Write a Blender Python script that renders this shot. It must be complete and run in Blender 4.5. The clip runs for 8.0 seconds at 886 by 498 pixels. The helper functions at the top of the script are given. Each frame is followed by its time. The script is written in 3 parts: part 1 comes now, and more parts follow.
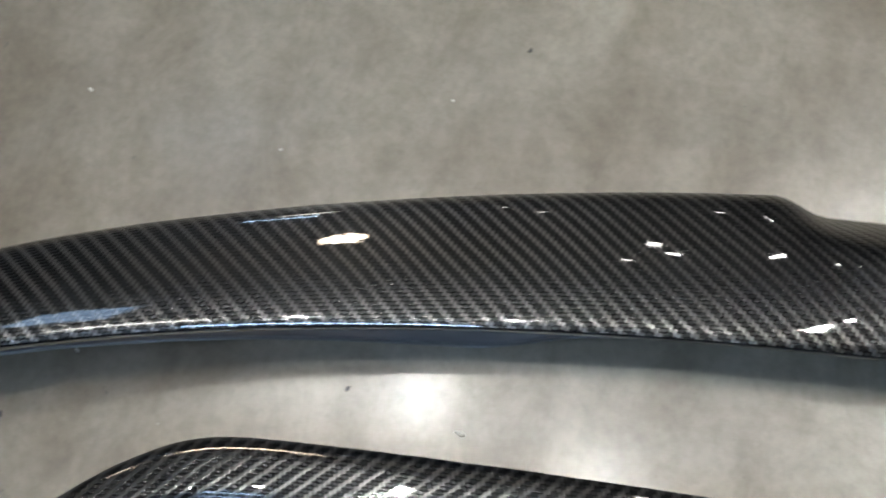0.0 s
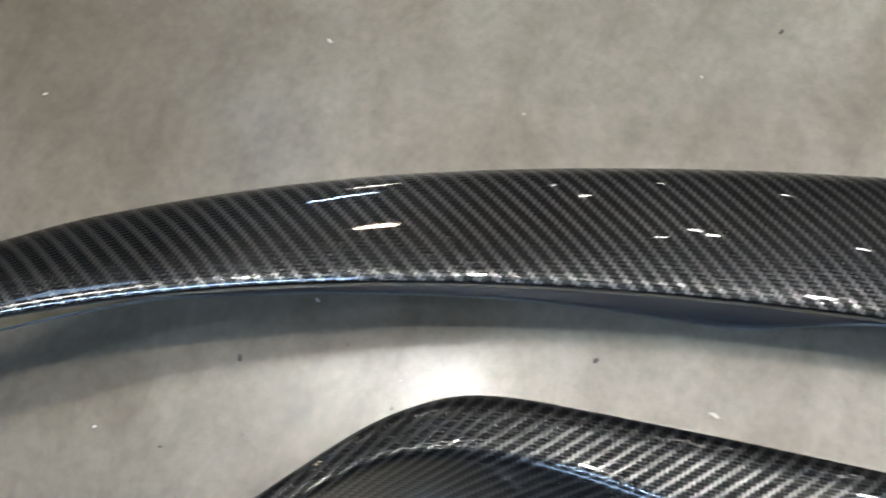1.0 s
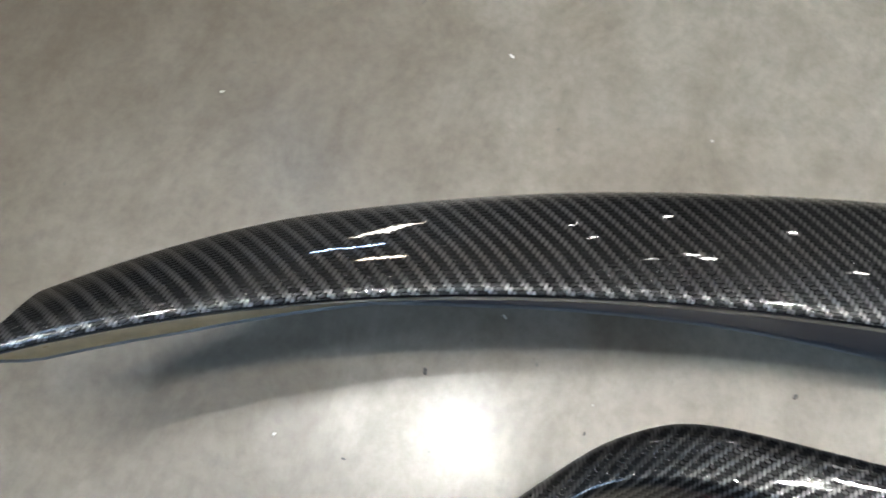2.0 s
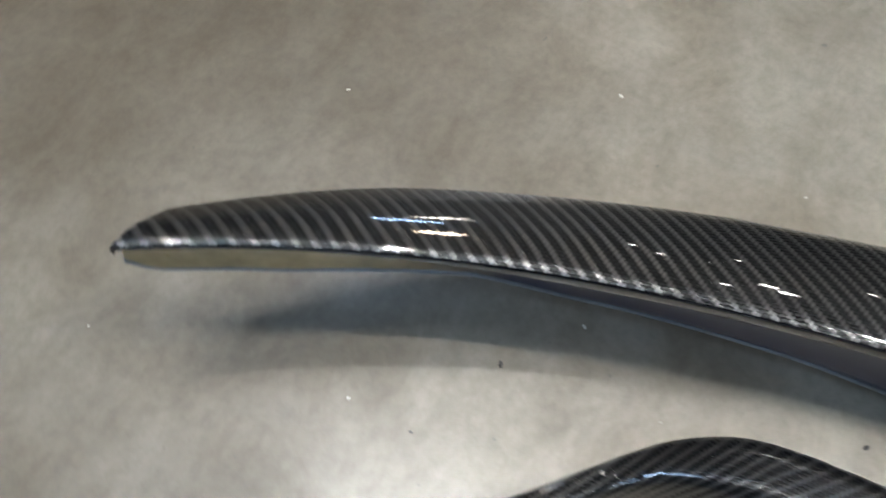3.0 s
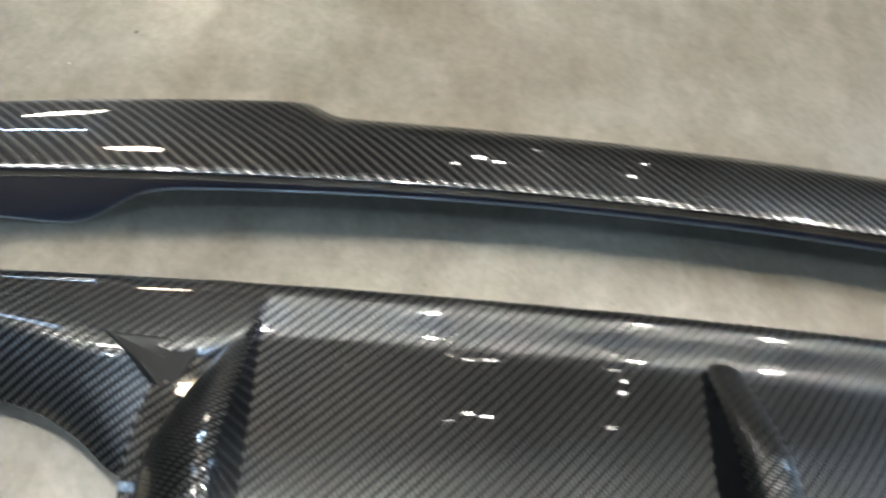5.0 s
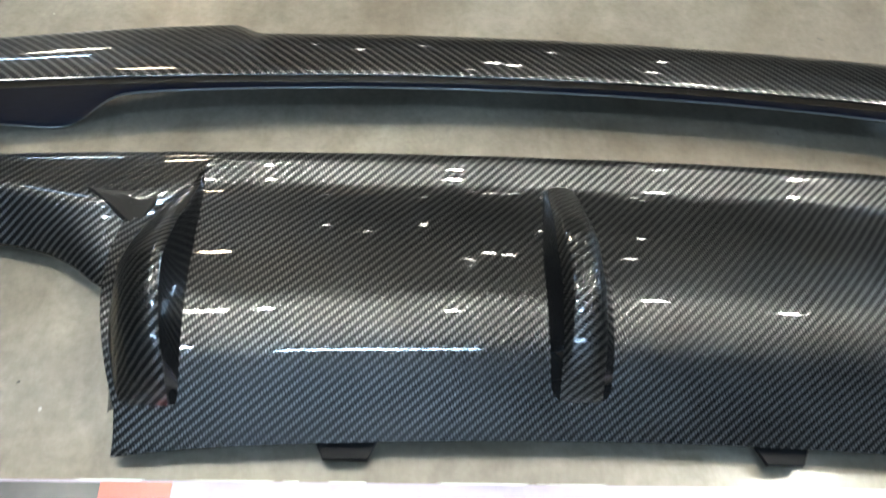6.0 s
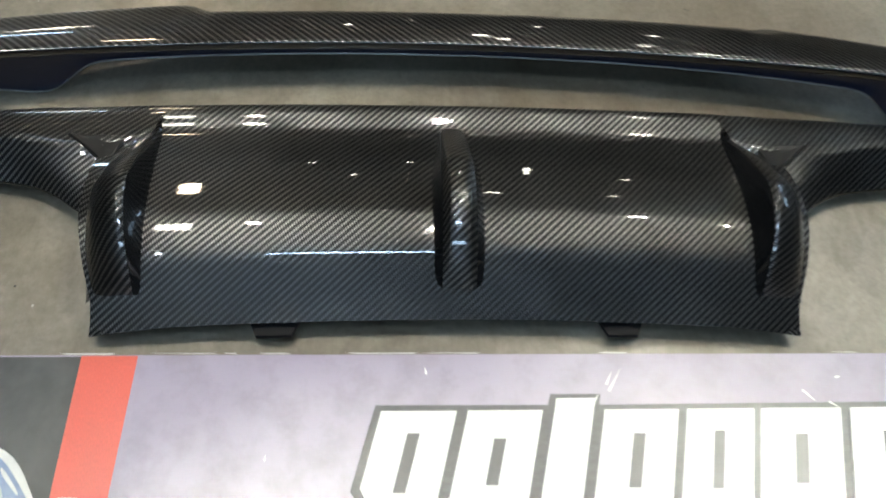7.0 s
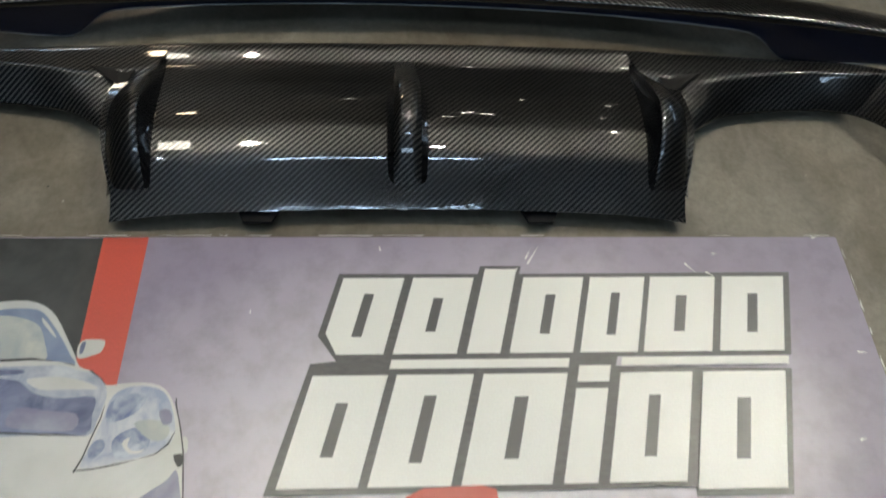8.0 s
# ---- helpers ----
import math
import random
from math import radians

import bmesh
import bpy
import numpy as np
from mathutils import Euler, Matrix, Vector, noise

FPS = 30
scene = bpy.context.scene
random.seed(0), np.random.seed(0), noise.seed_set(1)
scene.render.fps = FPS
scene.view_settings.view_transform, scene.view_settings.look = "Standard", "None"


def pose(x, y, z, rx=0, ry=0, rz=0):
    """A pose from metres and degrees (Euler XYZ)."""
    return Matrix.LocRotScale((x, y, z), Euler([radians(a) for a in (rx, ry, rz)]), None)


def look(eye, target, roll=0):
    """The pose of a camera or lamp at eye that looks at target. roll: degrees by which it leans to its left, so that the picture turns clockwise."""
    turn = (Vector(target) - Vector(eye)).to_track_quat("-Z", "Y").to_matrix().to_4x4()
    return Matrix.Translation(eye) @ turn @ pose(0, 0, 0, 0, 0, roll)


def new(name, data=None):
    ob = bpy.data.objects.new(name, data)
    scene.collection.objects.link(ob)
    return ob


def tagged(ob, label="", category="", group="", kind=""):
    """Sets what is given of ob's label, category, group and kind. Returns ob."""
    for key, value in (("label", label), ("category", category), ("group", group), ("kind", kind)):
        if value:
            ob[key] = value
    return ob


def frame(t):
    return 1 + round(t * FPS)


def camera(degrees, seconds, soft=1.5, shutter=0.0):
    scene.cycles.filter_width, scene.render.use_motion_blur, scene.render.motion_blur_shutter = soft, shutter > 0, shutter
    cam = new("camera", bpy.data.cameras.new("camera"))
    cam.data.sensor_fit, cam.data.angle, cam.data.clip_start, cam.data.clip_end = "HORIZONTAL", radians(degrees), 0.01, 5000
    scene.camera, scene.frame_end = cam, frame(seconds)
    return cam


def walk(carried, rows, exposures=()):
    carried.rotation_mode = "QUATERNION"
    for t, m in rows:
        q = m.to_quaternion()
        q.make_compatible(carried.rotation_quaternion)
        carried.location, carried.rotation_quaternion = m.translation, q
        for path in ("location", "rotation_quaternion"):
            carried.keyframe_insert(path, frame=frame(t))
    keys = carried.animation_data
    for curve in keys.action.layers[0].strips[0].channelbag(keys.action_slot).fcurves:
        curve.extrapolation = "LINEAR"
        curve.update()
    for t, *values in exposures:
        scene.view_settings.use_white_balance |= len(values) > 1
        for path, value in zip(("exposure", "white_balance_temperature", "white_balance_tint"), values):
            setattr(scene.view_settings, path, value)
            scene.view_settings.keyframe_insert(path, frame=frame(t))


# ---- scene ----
cam = camera(54.71, 8.0, soft=1.7, shutter=0.4)
PATH = [
    (0, look((-0.3065, 0.1557, 0.3454), (-0.3493, 0.3106, -0.1280), -4.44)),
    (0.5, look((-0.3469, 0.1368, 0.3407), (-0.4040, 0.2962, -0.1298), -6.08)),
    (0.7, look((-0.3666, 0.1295, 0.3383), (-0.4202, 0.2857, -0.1336), -4.44)),
    (1, look((-0.3926, 0.1214, 0.3338), (-0.4523, 0.2772, -0.1376), -5.31)),
    (1.5, look((-0.4362, 0.1048, 0.3302), (-0.4953, 0.2704, -0.1379), -2.50)),
    (1.7, look((-0.4511, 0.1005, 0.3279), (-0.5104, 0.2690, -0.1391), -1.68)),
    (2.8, look((-0.4738, 0.0602, 0.3185), (-0.5782, 0.2643, -0.1258), -1.11)),
    (3, look((-0.4590, 0.0452, 0.3196), (-0.5777, 0.2581, -0.1170), -0.26)),
    (3.2, look((-0.4258, 0.0310, 0.3098), (-0.5619, 0.2557, -0.1156), 1.35)),
    (3.4, look((-0.4109, 0.0161, 0.2986), (-0.5286, 0.2673, -0.1174), 7.79)),
    (3.5, look((-0.3921, 0.0103, 0.3013), (-0.5015, 0.2709, -0.1112), 10.46)),
    (3.6, look((-0.3784, 0.0119, 0.2956), (-0.4774, 0.2829, -0.1128), 11.71)),
    (3.7, look((-0.3617, 0.0138, 0.2958), (-0.4496, 0.2923, -0.1101), 12.93)),
    (3.8, look((-0.3459, 0.0185, 0.2904), (-0.4203, 0.3095, -0.1093), 13.82)),
    (4, look((-0.3141, 0.0195, 0.3137), (-0.3554, 0.3134, -0.0886), 15.26)),
    (4.2, look((-0.3054, 0.0201, 0.3315), (-0.2979, 0.3104, -0.0755), 18.83)),
    (4.5, look((-0.2696, 0.0160, 0.3302), (-0.2141, 0.3155, -0.0663), 19.96)),
    (4.6, look((-0.2516, 0.0127, 0.3606), (-0.1967, 0.2949, -0.0485), 20.15)),
    (5, look((-0.1664, -0.0170, 0.3732), (-0.1225, 0.2643, -0.0378), 13.47)),
    (5.2, look((-0.1459, -0.0458, 0.3938), (-0.0967, 0.2348, -0.0171), 12.59)),
    (6.3, look((-0.0846, -0.1865, 0.4545), (-0.0570, 0.0932, 0.0410), 5.37)),
    (6.5, look((-0.0746, -0.2069, 0.4723), (-0.0407, 0.0709, 0.0580), 5.98)),
    (7, look((-0.0470, -0.2690, 0.5097), (-0.0128, 0.0132, 0.0984), 6.03)),
    (7.5, look((-0.0274, -0.3416, 0.5549), (0.0091, -0.0563, 0.1459), 5.80)),
    (8, look((-0.0162, -0.4117, 0.5792), (0.0179, -0.1302, 0.1674), 5.63)),
]
EXPOSURE = [(0, -0.29, 6420, 12), (1.3, 0.05, 6400, 12), (3.0, 0.14, 6350, 12), (4.0, 0.38, 6450, 12), (5.2, 0.42, 6650, 9), (6.3, 0.28, 6750, 7), (7.0, -0.34, 7000, 8), (8.0, -1.30, 7300, 10)]
walk(cam, PATH, EXPOSURE)

# ---- world and lights ----
world = bpy.data.worlds.new("world")
scene.world = world
world.use_nodes = True
world.node_tree.nodes["Background"].inputs[0].default_value = (0.02, 0.022, 0.026, 1)
world.node_tree.nodes["Background"].inputs[1].default_value = 0.3

HALL = (-8.0, 8.0, -6.0, 18.0, 4.2)      # x0, x1, y0, y1, ceiling height


COOL, WARM, NEUTRAL = (0.46, 0.69, 1.0), (1.0, 0.82, 0.60), (1.0, 0.995, 0.93)

# ---- materials ----


def material(name):
    m = bpy.data.materials.new(name)
    m.use_nodes = True
    nt = m.node_tree
    nt.nodes.clear()
    out = nt.nodes.new("ShaderNodeOutputMaterial")
    b = nt.nodes.new("ShaderNodeBsdfPrincipled")
    nt.links.new(b.outputs[0], out.inputs[0])
    return m, nt, b


def node(nt, kind, *links, operation=None):
    n = nt.nodes.new(kind)
    if operation:
        n.operation = operation
    for i, src in enumerate(links):
        if src is None:
            continue
        if isinstance(src, (int, float)):
            n.inputs[i].default_value = src
        else:
            nt.links.new(src, n.inputs[i])
    return n


def mathn(nt, op, a, b=None, c=None):
    return node(nt, "ShaderNodeMath", a, b, c, operation=op).outputs[0]


def ramp(nt, fac, stops):
    n = nt.nodes.new("ShaderNodeValToRGB")
    nt.links.new(fac, n.inputs[0])
    e = n.color_ramp.elements
    while len(e) < len(stops):
        e.new(0.5)
    for el, (p, c) in zip(e, stops):
        el.position, el.color = p, (*c, 1)
    return n.outputs[0]


def noise_tex(nt, scale, detail=4.0, rough=0.55, vec=None, distortion=0.0):
    n = nt.nodes.new("ShaderNodeTexNoise")
    n.inputs["Scale"].default_value, n.inputs["Detail"].default_value = scale, detail
    n.inputs["Roughness"].default_value, n.inputs["Distortion"].default_value = rough, distortion
    if vec is not None:
        nt.links.new(vec, n.inputs["Vector"])
    return n.outputs["Fac"]


def mix_rgb(nt, fac, a, b, blend="MIX"):
    n = nt.nodes.new("ShaderNodeMix")
    n.data_type, n.blend_type = "RGBA", blend
    for sock, v in ((n.inputs[0], fac), (n.inputs[6], a), (n.inputs[7], b)):
        if isinstance(v, (int, float)):
            sock.default_value = v
        elif isinstance(v, tuple):
            sock.default_value = (*v, 1)
        else:
            nt.links.new(v, sock)
    return n.outputs[2]


def plain(name, colour, rough=0.5, metal=0.0, coat=0.0, grain=200.0, amount=0.12, ior=1.5):
    """A surface of one paint with fine grain and slight wear."""
    m, nt, b = material(name)
    f = noise_tex(nt, grain, 5)
    lo = tuple(c * (1 - amount) for c in colour)
    hi = tuple(min(1, c * (1 + amount)) for c in colour)
    nt.links.new(ramp(nt, f, [(0.3, lo), (0.7, hi)]), b.inputs["Base Color"])
    g = noise_tex(nt, grain * 0.15, 3)
    nt.links.new(mathn(nt, "MULTIPLY_ADD", g, 0.12, rough - 0.06), b.inputs["Roughness"])
    b.inputs["Metallic"].default_value = metal
    b.inputs["Coat Weight"].default_value = coat
    b.inputs["Coat Roughness"].default_value = 0.04
    b.inputs["Coat IOR"].default_value = ior
    return m


def carbon(name, slant, tow):
    """Twill-woven carbon under clear lacquer; slant 1 or -1 sets the way the twill runs, tow is one bundle's width."""
    m, nt, b = material(name)
    uv = nt.nodes.new("ShaderNodeUVMap")
    uv.uv_map = "UVMap"
    sep = node(nt, "ShaderNodeSeparateXYZ", uv.outputs[0])
    wob = noise_tex(nt, 9.0, 2, vec=uv.outputs[0])
    wv = mathn(nt, "MULTIPLY_ADD", wob, 1.6, -0.8)
    u = mathn(nt, "ADD", mathn(nt, "DIVIDE", sep.outputs[0], tow), wv)
    v = mathn(nt, "ADD", mathn(nt, "DIVIDE", sep.outputs[1], tow), wv)
    a, c = mathn(nt, "FLOOR", u), mathn(nt, "FLOOR", v)
    fu, fv = mathn(nt, "SUBTRACT", u, a), mathn(nt, "SUBTRACT", v, c)
    k = mathn(nt, "FLOORED_MODULO", mathn(nt, "MULTIPLY_ADD", c, float(slant), a), 4.0)
    warp = mathn(nt, "LESS_THAN", k, 1.5)
    fvs = fv if slant > 0 else mathn(nt, "SUBTRACT", 1.0, fv)
    pos_warp = mathn(nt, "MULTIPLY", mathn(nt, "ADD", k, fvs), 0.5)
    pos_weft = mathn(nt, "MULTIPLY", mathn(nt, "ADD", mathn(nt, "SUBTRACT", k, 2.0), fu), 0.5)

    def hump(f):
        d = mathn(nt, "MULTIPLY_ADD", f, 2.0, -1.0)
        return mathn(nt, "SUBTRACT", 1.0, mathn(nt, "MULTIPLY", d, d))

    h_warp = mathn(nt, "ADD", mathn(nt, "MULTIPLY", hump(fu), 0.5), mathn(nt, "MULTIPLY", hump(pos_warp), 0.5))
    h_weft = mathn(nt, "ADD", mathn(nt, "MULTIPLY", hump(fv), 0.5), mathn(nt, "MULTIPLY", hump(pos_weft), 0.5))
    n = nt.nodes.new("ShaderNodeMix")
    n.data_type = "FLOAT"
    nt.links.new(warp, n.inputs[0])
    nt.links.new(h_weft, n.inputs[2])
    nt.links.new(h_warp, n.inputs[3])
    h = n.outputs[0]
    fibre = noise_tex(nt, 900.0, 2, vec=uv.outputs[0])
    # Bundle contrast and bright centres are painted in for how twill catches light.
    glint_tone = mix_rgb(nt, warp, (0.027, 0.027, 0.028), (0.195, 0.192, 0.187))
    glint_tone = mix_rgb(nt, 1.0, glint_tone, ramp(nt, mathn(nt, "MULTIPLY_ADD", fibre, 0.25, mathn(nt, "MULTIPLY", h, 0.75)), [(0.35, (0.07, 0.07, 0.07)), (0.88, (1, 1, 1))]), "MULTIPLY")
    patch = ramp(nt, noise_tex(nt, 5.0, 4, vec=uv.outputs[0]), [(0.36, (0.45, 0.45, 0.45)), (0.62, (1, 1, 1))])
    glint_tone = mix_rgb(nt, 1.0, glint_tone, patch, "MULTIPLY")
    nt.links.new(glint_tone, b.inputs["Base Color"])
    b.inputs["Metallic"].default_value = 0.85
    b.inputs["Roughness"].default_value = 0.31
    b.inputs["Anisotropic"].default_value = 0.75
    nt.links.new(mathn(nt, "MULTIPLY_ADD", warp, -0.25, 0.25), b.inputs["Anisotropic Rotation"])
    tan = nt.nodes.new("ShaderNodeTangent")
    tan.direction_type, tan.uv_map = "UV_MAP", "UVMap"
    nt.links.new(tan.outputs[0], b.inputs["Tangent"])
    bump = nt.nodes.new("ShaderNodeBump")
    bump.inputs["Strength"].default_value, bump.inputs["Distance"].default_value = 1.0, 0.00018
    nt.links.new(h, bump.inputs["Height"])
    nt.links.new(bump.outputs[0], b.inputs["Normal"])
    b.inputs["Coat Weight"].default_value = 1.0
    b.inputs["Coat IOR"].default_value = 1.5
    soft = noise_tex(nt, 60.0, 3)
    nt.links.new(mathn(nt, "MULTIPLY_ADD", soft, 0.03, 0.015), b.inputs["Coat Roughness"])
    wave = nt.nodes.new("ShaderNodeBump")
    wave.inputs["Strength"].default_value, wave.inputs["Distance"].default_value = 0.05, 0.0006
    nt.links.new(noise_tex(nt, 25.0, 2), wave.inputs["Height"])
    nt.links.new(wave.outputs[0], b.inputs["Coat Normal"])
    return m


CARBON_A = carbon("carbon_twill_falling", 1, 0.0016)
CARBON_B = carbon("carbon_twill_rising", -1, 0.00138)
BLACK_GLOSS = plain("black_lacquer", (0.005, 0.0055, 0.0065), 0.18, coat=1.0, grain=90)
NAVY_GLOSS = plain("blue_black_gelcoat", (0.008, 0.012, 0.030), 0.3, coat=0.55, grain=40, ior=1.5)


def tip_reflection(m):
    """Towards the spoiler's tips, paints a warm reflection into the gelcoat's colour as amber."""
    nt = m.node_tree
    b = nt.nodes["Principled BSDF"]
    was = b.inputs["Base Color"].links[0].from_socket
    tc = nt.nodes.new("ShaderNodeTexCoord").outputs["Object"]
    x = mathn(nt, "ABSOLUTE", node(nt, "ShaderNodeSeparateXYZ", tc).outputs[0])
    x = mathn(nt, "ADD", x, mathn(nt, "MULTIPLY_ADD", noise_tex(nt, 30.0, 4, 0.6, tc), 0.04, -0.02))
    amber_reflection = ramp(nt, noise_tex(nt, 90.0, 4, 0.6, tc), [(0.3, (0.30, 0.20, 0.085)), (0.7, (0.48, 0.33, 0.155))])
    nt.links.new(mix_rgb(nt, ramp(nt, x, [(0.505, (0, 0, 0)), (0.560, (1, 1, 1))]), was, amber_reflection), b.inputs["Base Color"])


tip_reflection(NAVY_GLOSS)

# Pale base colour stands in for the highlight on the rounded bottom edge.
GLINT_EDGE = plain("pale_glint_edge", (0.13, 0.128, 0.125), 0.3, coat=0.35, grain=120)
BLACK_MATT = plain("black_composite", (0.005, 0.005, 0.006), 0.7, grain=150)
# Dark tone for the sheet that stands in for shade beside the outer fins.
POCKET_SHADE = plain("dark_pocket_shade", (0.016, 0.0155, 0.015), 0.42, grain=90.0, amount=0.12)
for glossy in (BLACK_GLOSS, NAVY_GLOSS, POCKET_SHADE):
    glossy.node_tree.nodes["Principled BSDF"].inputs["Specular IOR Level"].default_value = 0.15
BLACK_MATT.node_tree.nodes["Principled BSDF"].inputs["Specular IOR Level"].default_value = 0.2


def concrete():
    m, nt, b = material("polished_concrete")
    flat = nt.nodes.new("ShaderNodeTexCoord").outputs["Object"]
    shift = node(nt, "ShaderNodeVectorMath", flat, operation="ADD")
    shift.inputs[1].default_value = (3.17, 1.43, 0.37)
    tc = shift.outputs[0]
    base = ramp(nt, noise_tex(nt, 9.0, 5, 0.60, tc), [(0.30, (0.150, 0.132, 0.100)), (0.70, (0.290, 0.264, 0.212))])
    rust = noise_tex(nt, 3.8, 6, 0.62, tc)
    rust = ramp(nt, rust, [(0.44, (0, 0, 0)), (0.64, (0.85, 0.85, 0.85))])
    base = mix_rgb(nt, rust, base, (0.158, 0.130, 0.094))
    # Brown stain, its colour deepened for the light falling off to this side.
    away = node(nt, "ShaderNodeVectorMath", flat, operation="DISTANCE")
    away.inputs[1].default_value = (-0.84, 0.36, 0.0)
    brown = mathn(nt, "ADD", away.outputs["Value"], mathn(nt, "MULTIPLY_ADD", noise_tex(nt, 11.0, 6, 0.65, tc), 0.5, -0.25))
    base = mix_rgb(nt, ramp(nt, brown, [(0.12, (0.95, 0.95, 0.95)), (0.44, (0, 0, 0))]), base, (0.112, 0.090, 0.064))
    streak = node(nt, "ShaderNodeVectorMath", tc, operation="MULTIPLY")
    streak.inputs[1].default_value = (1.0, 0.6, 1.0)
    smear = noise_tex(nt, 34.0, 8, 0.72, streak.outputs[0], 0.4)
    base = mix_rgb(nt, 1.0, base, ramp(nt, smear, [(0.34, (0.70, 0.67, 0.62)), (0.60, (1, 1, 1))]), "MULTIPLY")
    fine = noise_tex(nt, 210.0, 3, 0.6, tc)
    base = mix_rgb(nt, 1.0, base, ramp(nt, fine, [(0.30, (0.84, 0.83, 0.81)), (0.60, (1, 1, 1))]), "MULTIPLY")
    crust = ramp(nt, noise_tex(nt, 70.0, 7, 0.72, tc), [(0.56, (0, 0, 0)), (0.74, (0.32, 0.32, 0.32))])
    base = mix_rgb(nt, crust, base, (0.095, 0.085, 0.068))
    pits = ramp(nt, noise_tex(nt, 120.0, 2, 0.5, tc), [(0.765, (0, 0, 0)), (0.81, (0.6, 0.6, 0.6))])
    base = mix_rgb(nt, pits, base, (0.06, 0.055, 0.05))
    grit = ramp(nt, noise_tex(nt, 150.0, 1, 0.5, tc), [(0.835, (0, 0, 0)), (0.86, (0.5, 0.5, 0.5))])
    base = mix_rgb(nt, grit, base, (0.55, 0.53, 0.49))
    nt.links.new(base, b.inputs["Base Color"])
    soft = noise_tex(nt, 30.0, 3, 0.5, tc)
    nt.links.new(mathn(nt, "MULTIPLY_ADD", soft, 0.06, 0.38), b.inputs["Roughness"])
    b.inputs["Specular IOR Level"].default_value = 0.62
    b.inputs["Coat Weight"].default_value = 0.30
    nt.links.new(mathn(nt, "MULTIPLY_ADD", smear, 0.05, 0.155), b.inputs["Coat Roughness"])
    bump = nt.nodes.new("ShaderNodeBump")
    bump.inputs["Strength"].default_value, bump.inputs["Distance"].default_value = 0.05, 0.0008
    nt.links.new(fine, bump.inputs["Height"])
    nt.links.new(bump.outputs[0], b.inputs["Normal"])
    return m


CONCRETE = concrete()
WALL_PAINT = plain("wall_paint", (0.05, 0.049, 0.047), 0.7, grain=12)
CEILING_PAINT = plain("ceiling_paint", (0.045, 0.045, 0.047), 0.8, grain=8)
WHITE_METAL = plain("white_sheet_metal", (0.7, 0.7, 0.68), 0.45, grain=40)

# ---- mesh helpers ----


def mesh_object(name, bm, mat):
    bmesh.ops.recalc_face_normals(bm, faces=bm.faces)
    me = bpy.data.meshes.new(name)
    bm.to_mesh(me)
    bm.free()
    me.materials.append(mat)
    return new(name, me)


def part(name, bm, mat, parent, label="", smooth=True):
    ob = mesh_object(name, bm, mat)
    if smooth:
        for p in ob.data.polygons:
            p.use_smooth = True
    ob.parent = parent
    if label:
        ob["label"] = label
    return ob


def box(bm, x0, x1, y0, y1, z0, z1, bevel=0.0):
    vs = [bm.verts.new((x, y, z)) for x in (x0, x1) for y in (y0, y1) for z in (z0, z1)]
    fs = [bm.faces.new([vs[i] for i in f]) for f in ((0, 1, 3, 2), (4, 6, 7, 5), (0, 4, 5, 1), (2, 3, 7, 6), (0, 2, 6, 4), (1, 5, 7, 3))]
    if bevel:
        es = {e for f in fs for e in f.edges}
        bmesh.ops.bevel(bm, geom=list(es), offset=bevel, segments=2, affect="EDGES")
    return bm


def slab(bm, pts, z0, z1):
    """An upright prism over a flat outline."""
    lo = [bm.verts.new((x, y, z0)) for x, y in pts]
    hi = [bm.verts.new((x, y, z1)) for x, y in pts]
    n = len(pts)
    bm.faces.new(hi)
    bm.faces.new(lo[::-1])
    for i in range(n):
        bm.faces.new((lo[i], lo[(i + 1) % n], hi[(i + 1) % n], hi[i]))
    return bm


def sheet(rows, uv0=(0.0, 0.0), lay_flat=None):
    """A surface from rows of points, with UV lengths in metres; lay_flat gives the cloth's place at a point instead."""
    bm = bmesh.new()
    lay = bm.loops.layers.uv.new("UVMap")
    vs = [[bm.verts.new(p) for p in r] for r in rows]
    mid = len(rows[0]) // 2
    us = [0.0]
    for r0, r1 in zip(rows, rows[1:]):
        us.append(us[-1] + (Vector(r1[mid]) - Vector(r0[mid])).length)
    lens = []
    for r in rows:
        l = [0.0]
        for p, q in zip(r, r[1:]):
            l.append(l[-1] + (Vector(q) - Vector(p)).length)
        lens.append([t - l[mid] for t in l])
    for i in range(len(rows) - 1):
        for j in range(len(rows[0]) - 1):
            quad = ((i, j), (i + 1, j), (i + 1, j + 1), (i, j + 1))
            f = bm.faces.new([vs[a][b] for a, b in quad])
            for lp, (a, b) in zip(f.loops, quad):
                lp[lay].uv = lay_flat(rows[a][b]) if lay_flat else (us[a] + uv0[0], -lens[a][b] + uv0[1])
    return bm


def lerp(a, b, t):
    return a + (b - a) * t


def table(pairs, x):
    """A smooth value from sorted (place, value) pairs."""
    if x <= pairs[0][0]:
        return pairs[0][1]
    for (a, p), (b, q) in zip(pairs, pairs[1:]):
        if x <= b:
            t = (x - a) / (b - a)
            return lerp(p, q, t)
    return pairs[-1][1]


def smooth_table(pairs, x, w=0.008):
    return sum(table(pairs, x + d * w) for d in (-2, -1, 0, 1, 2)) / 5


# ---- hall ----
x0, x1, y0, y1, top = HALL
floor = mesh_object("floor", box(bmesh.new(), x0, x1, y0, y1, -0.12, 0.0), CONCRETE)
tagged(floor, "polished grey concrete floor with brown stains and scuffs", "floor", kind="structure")
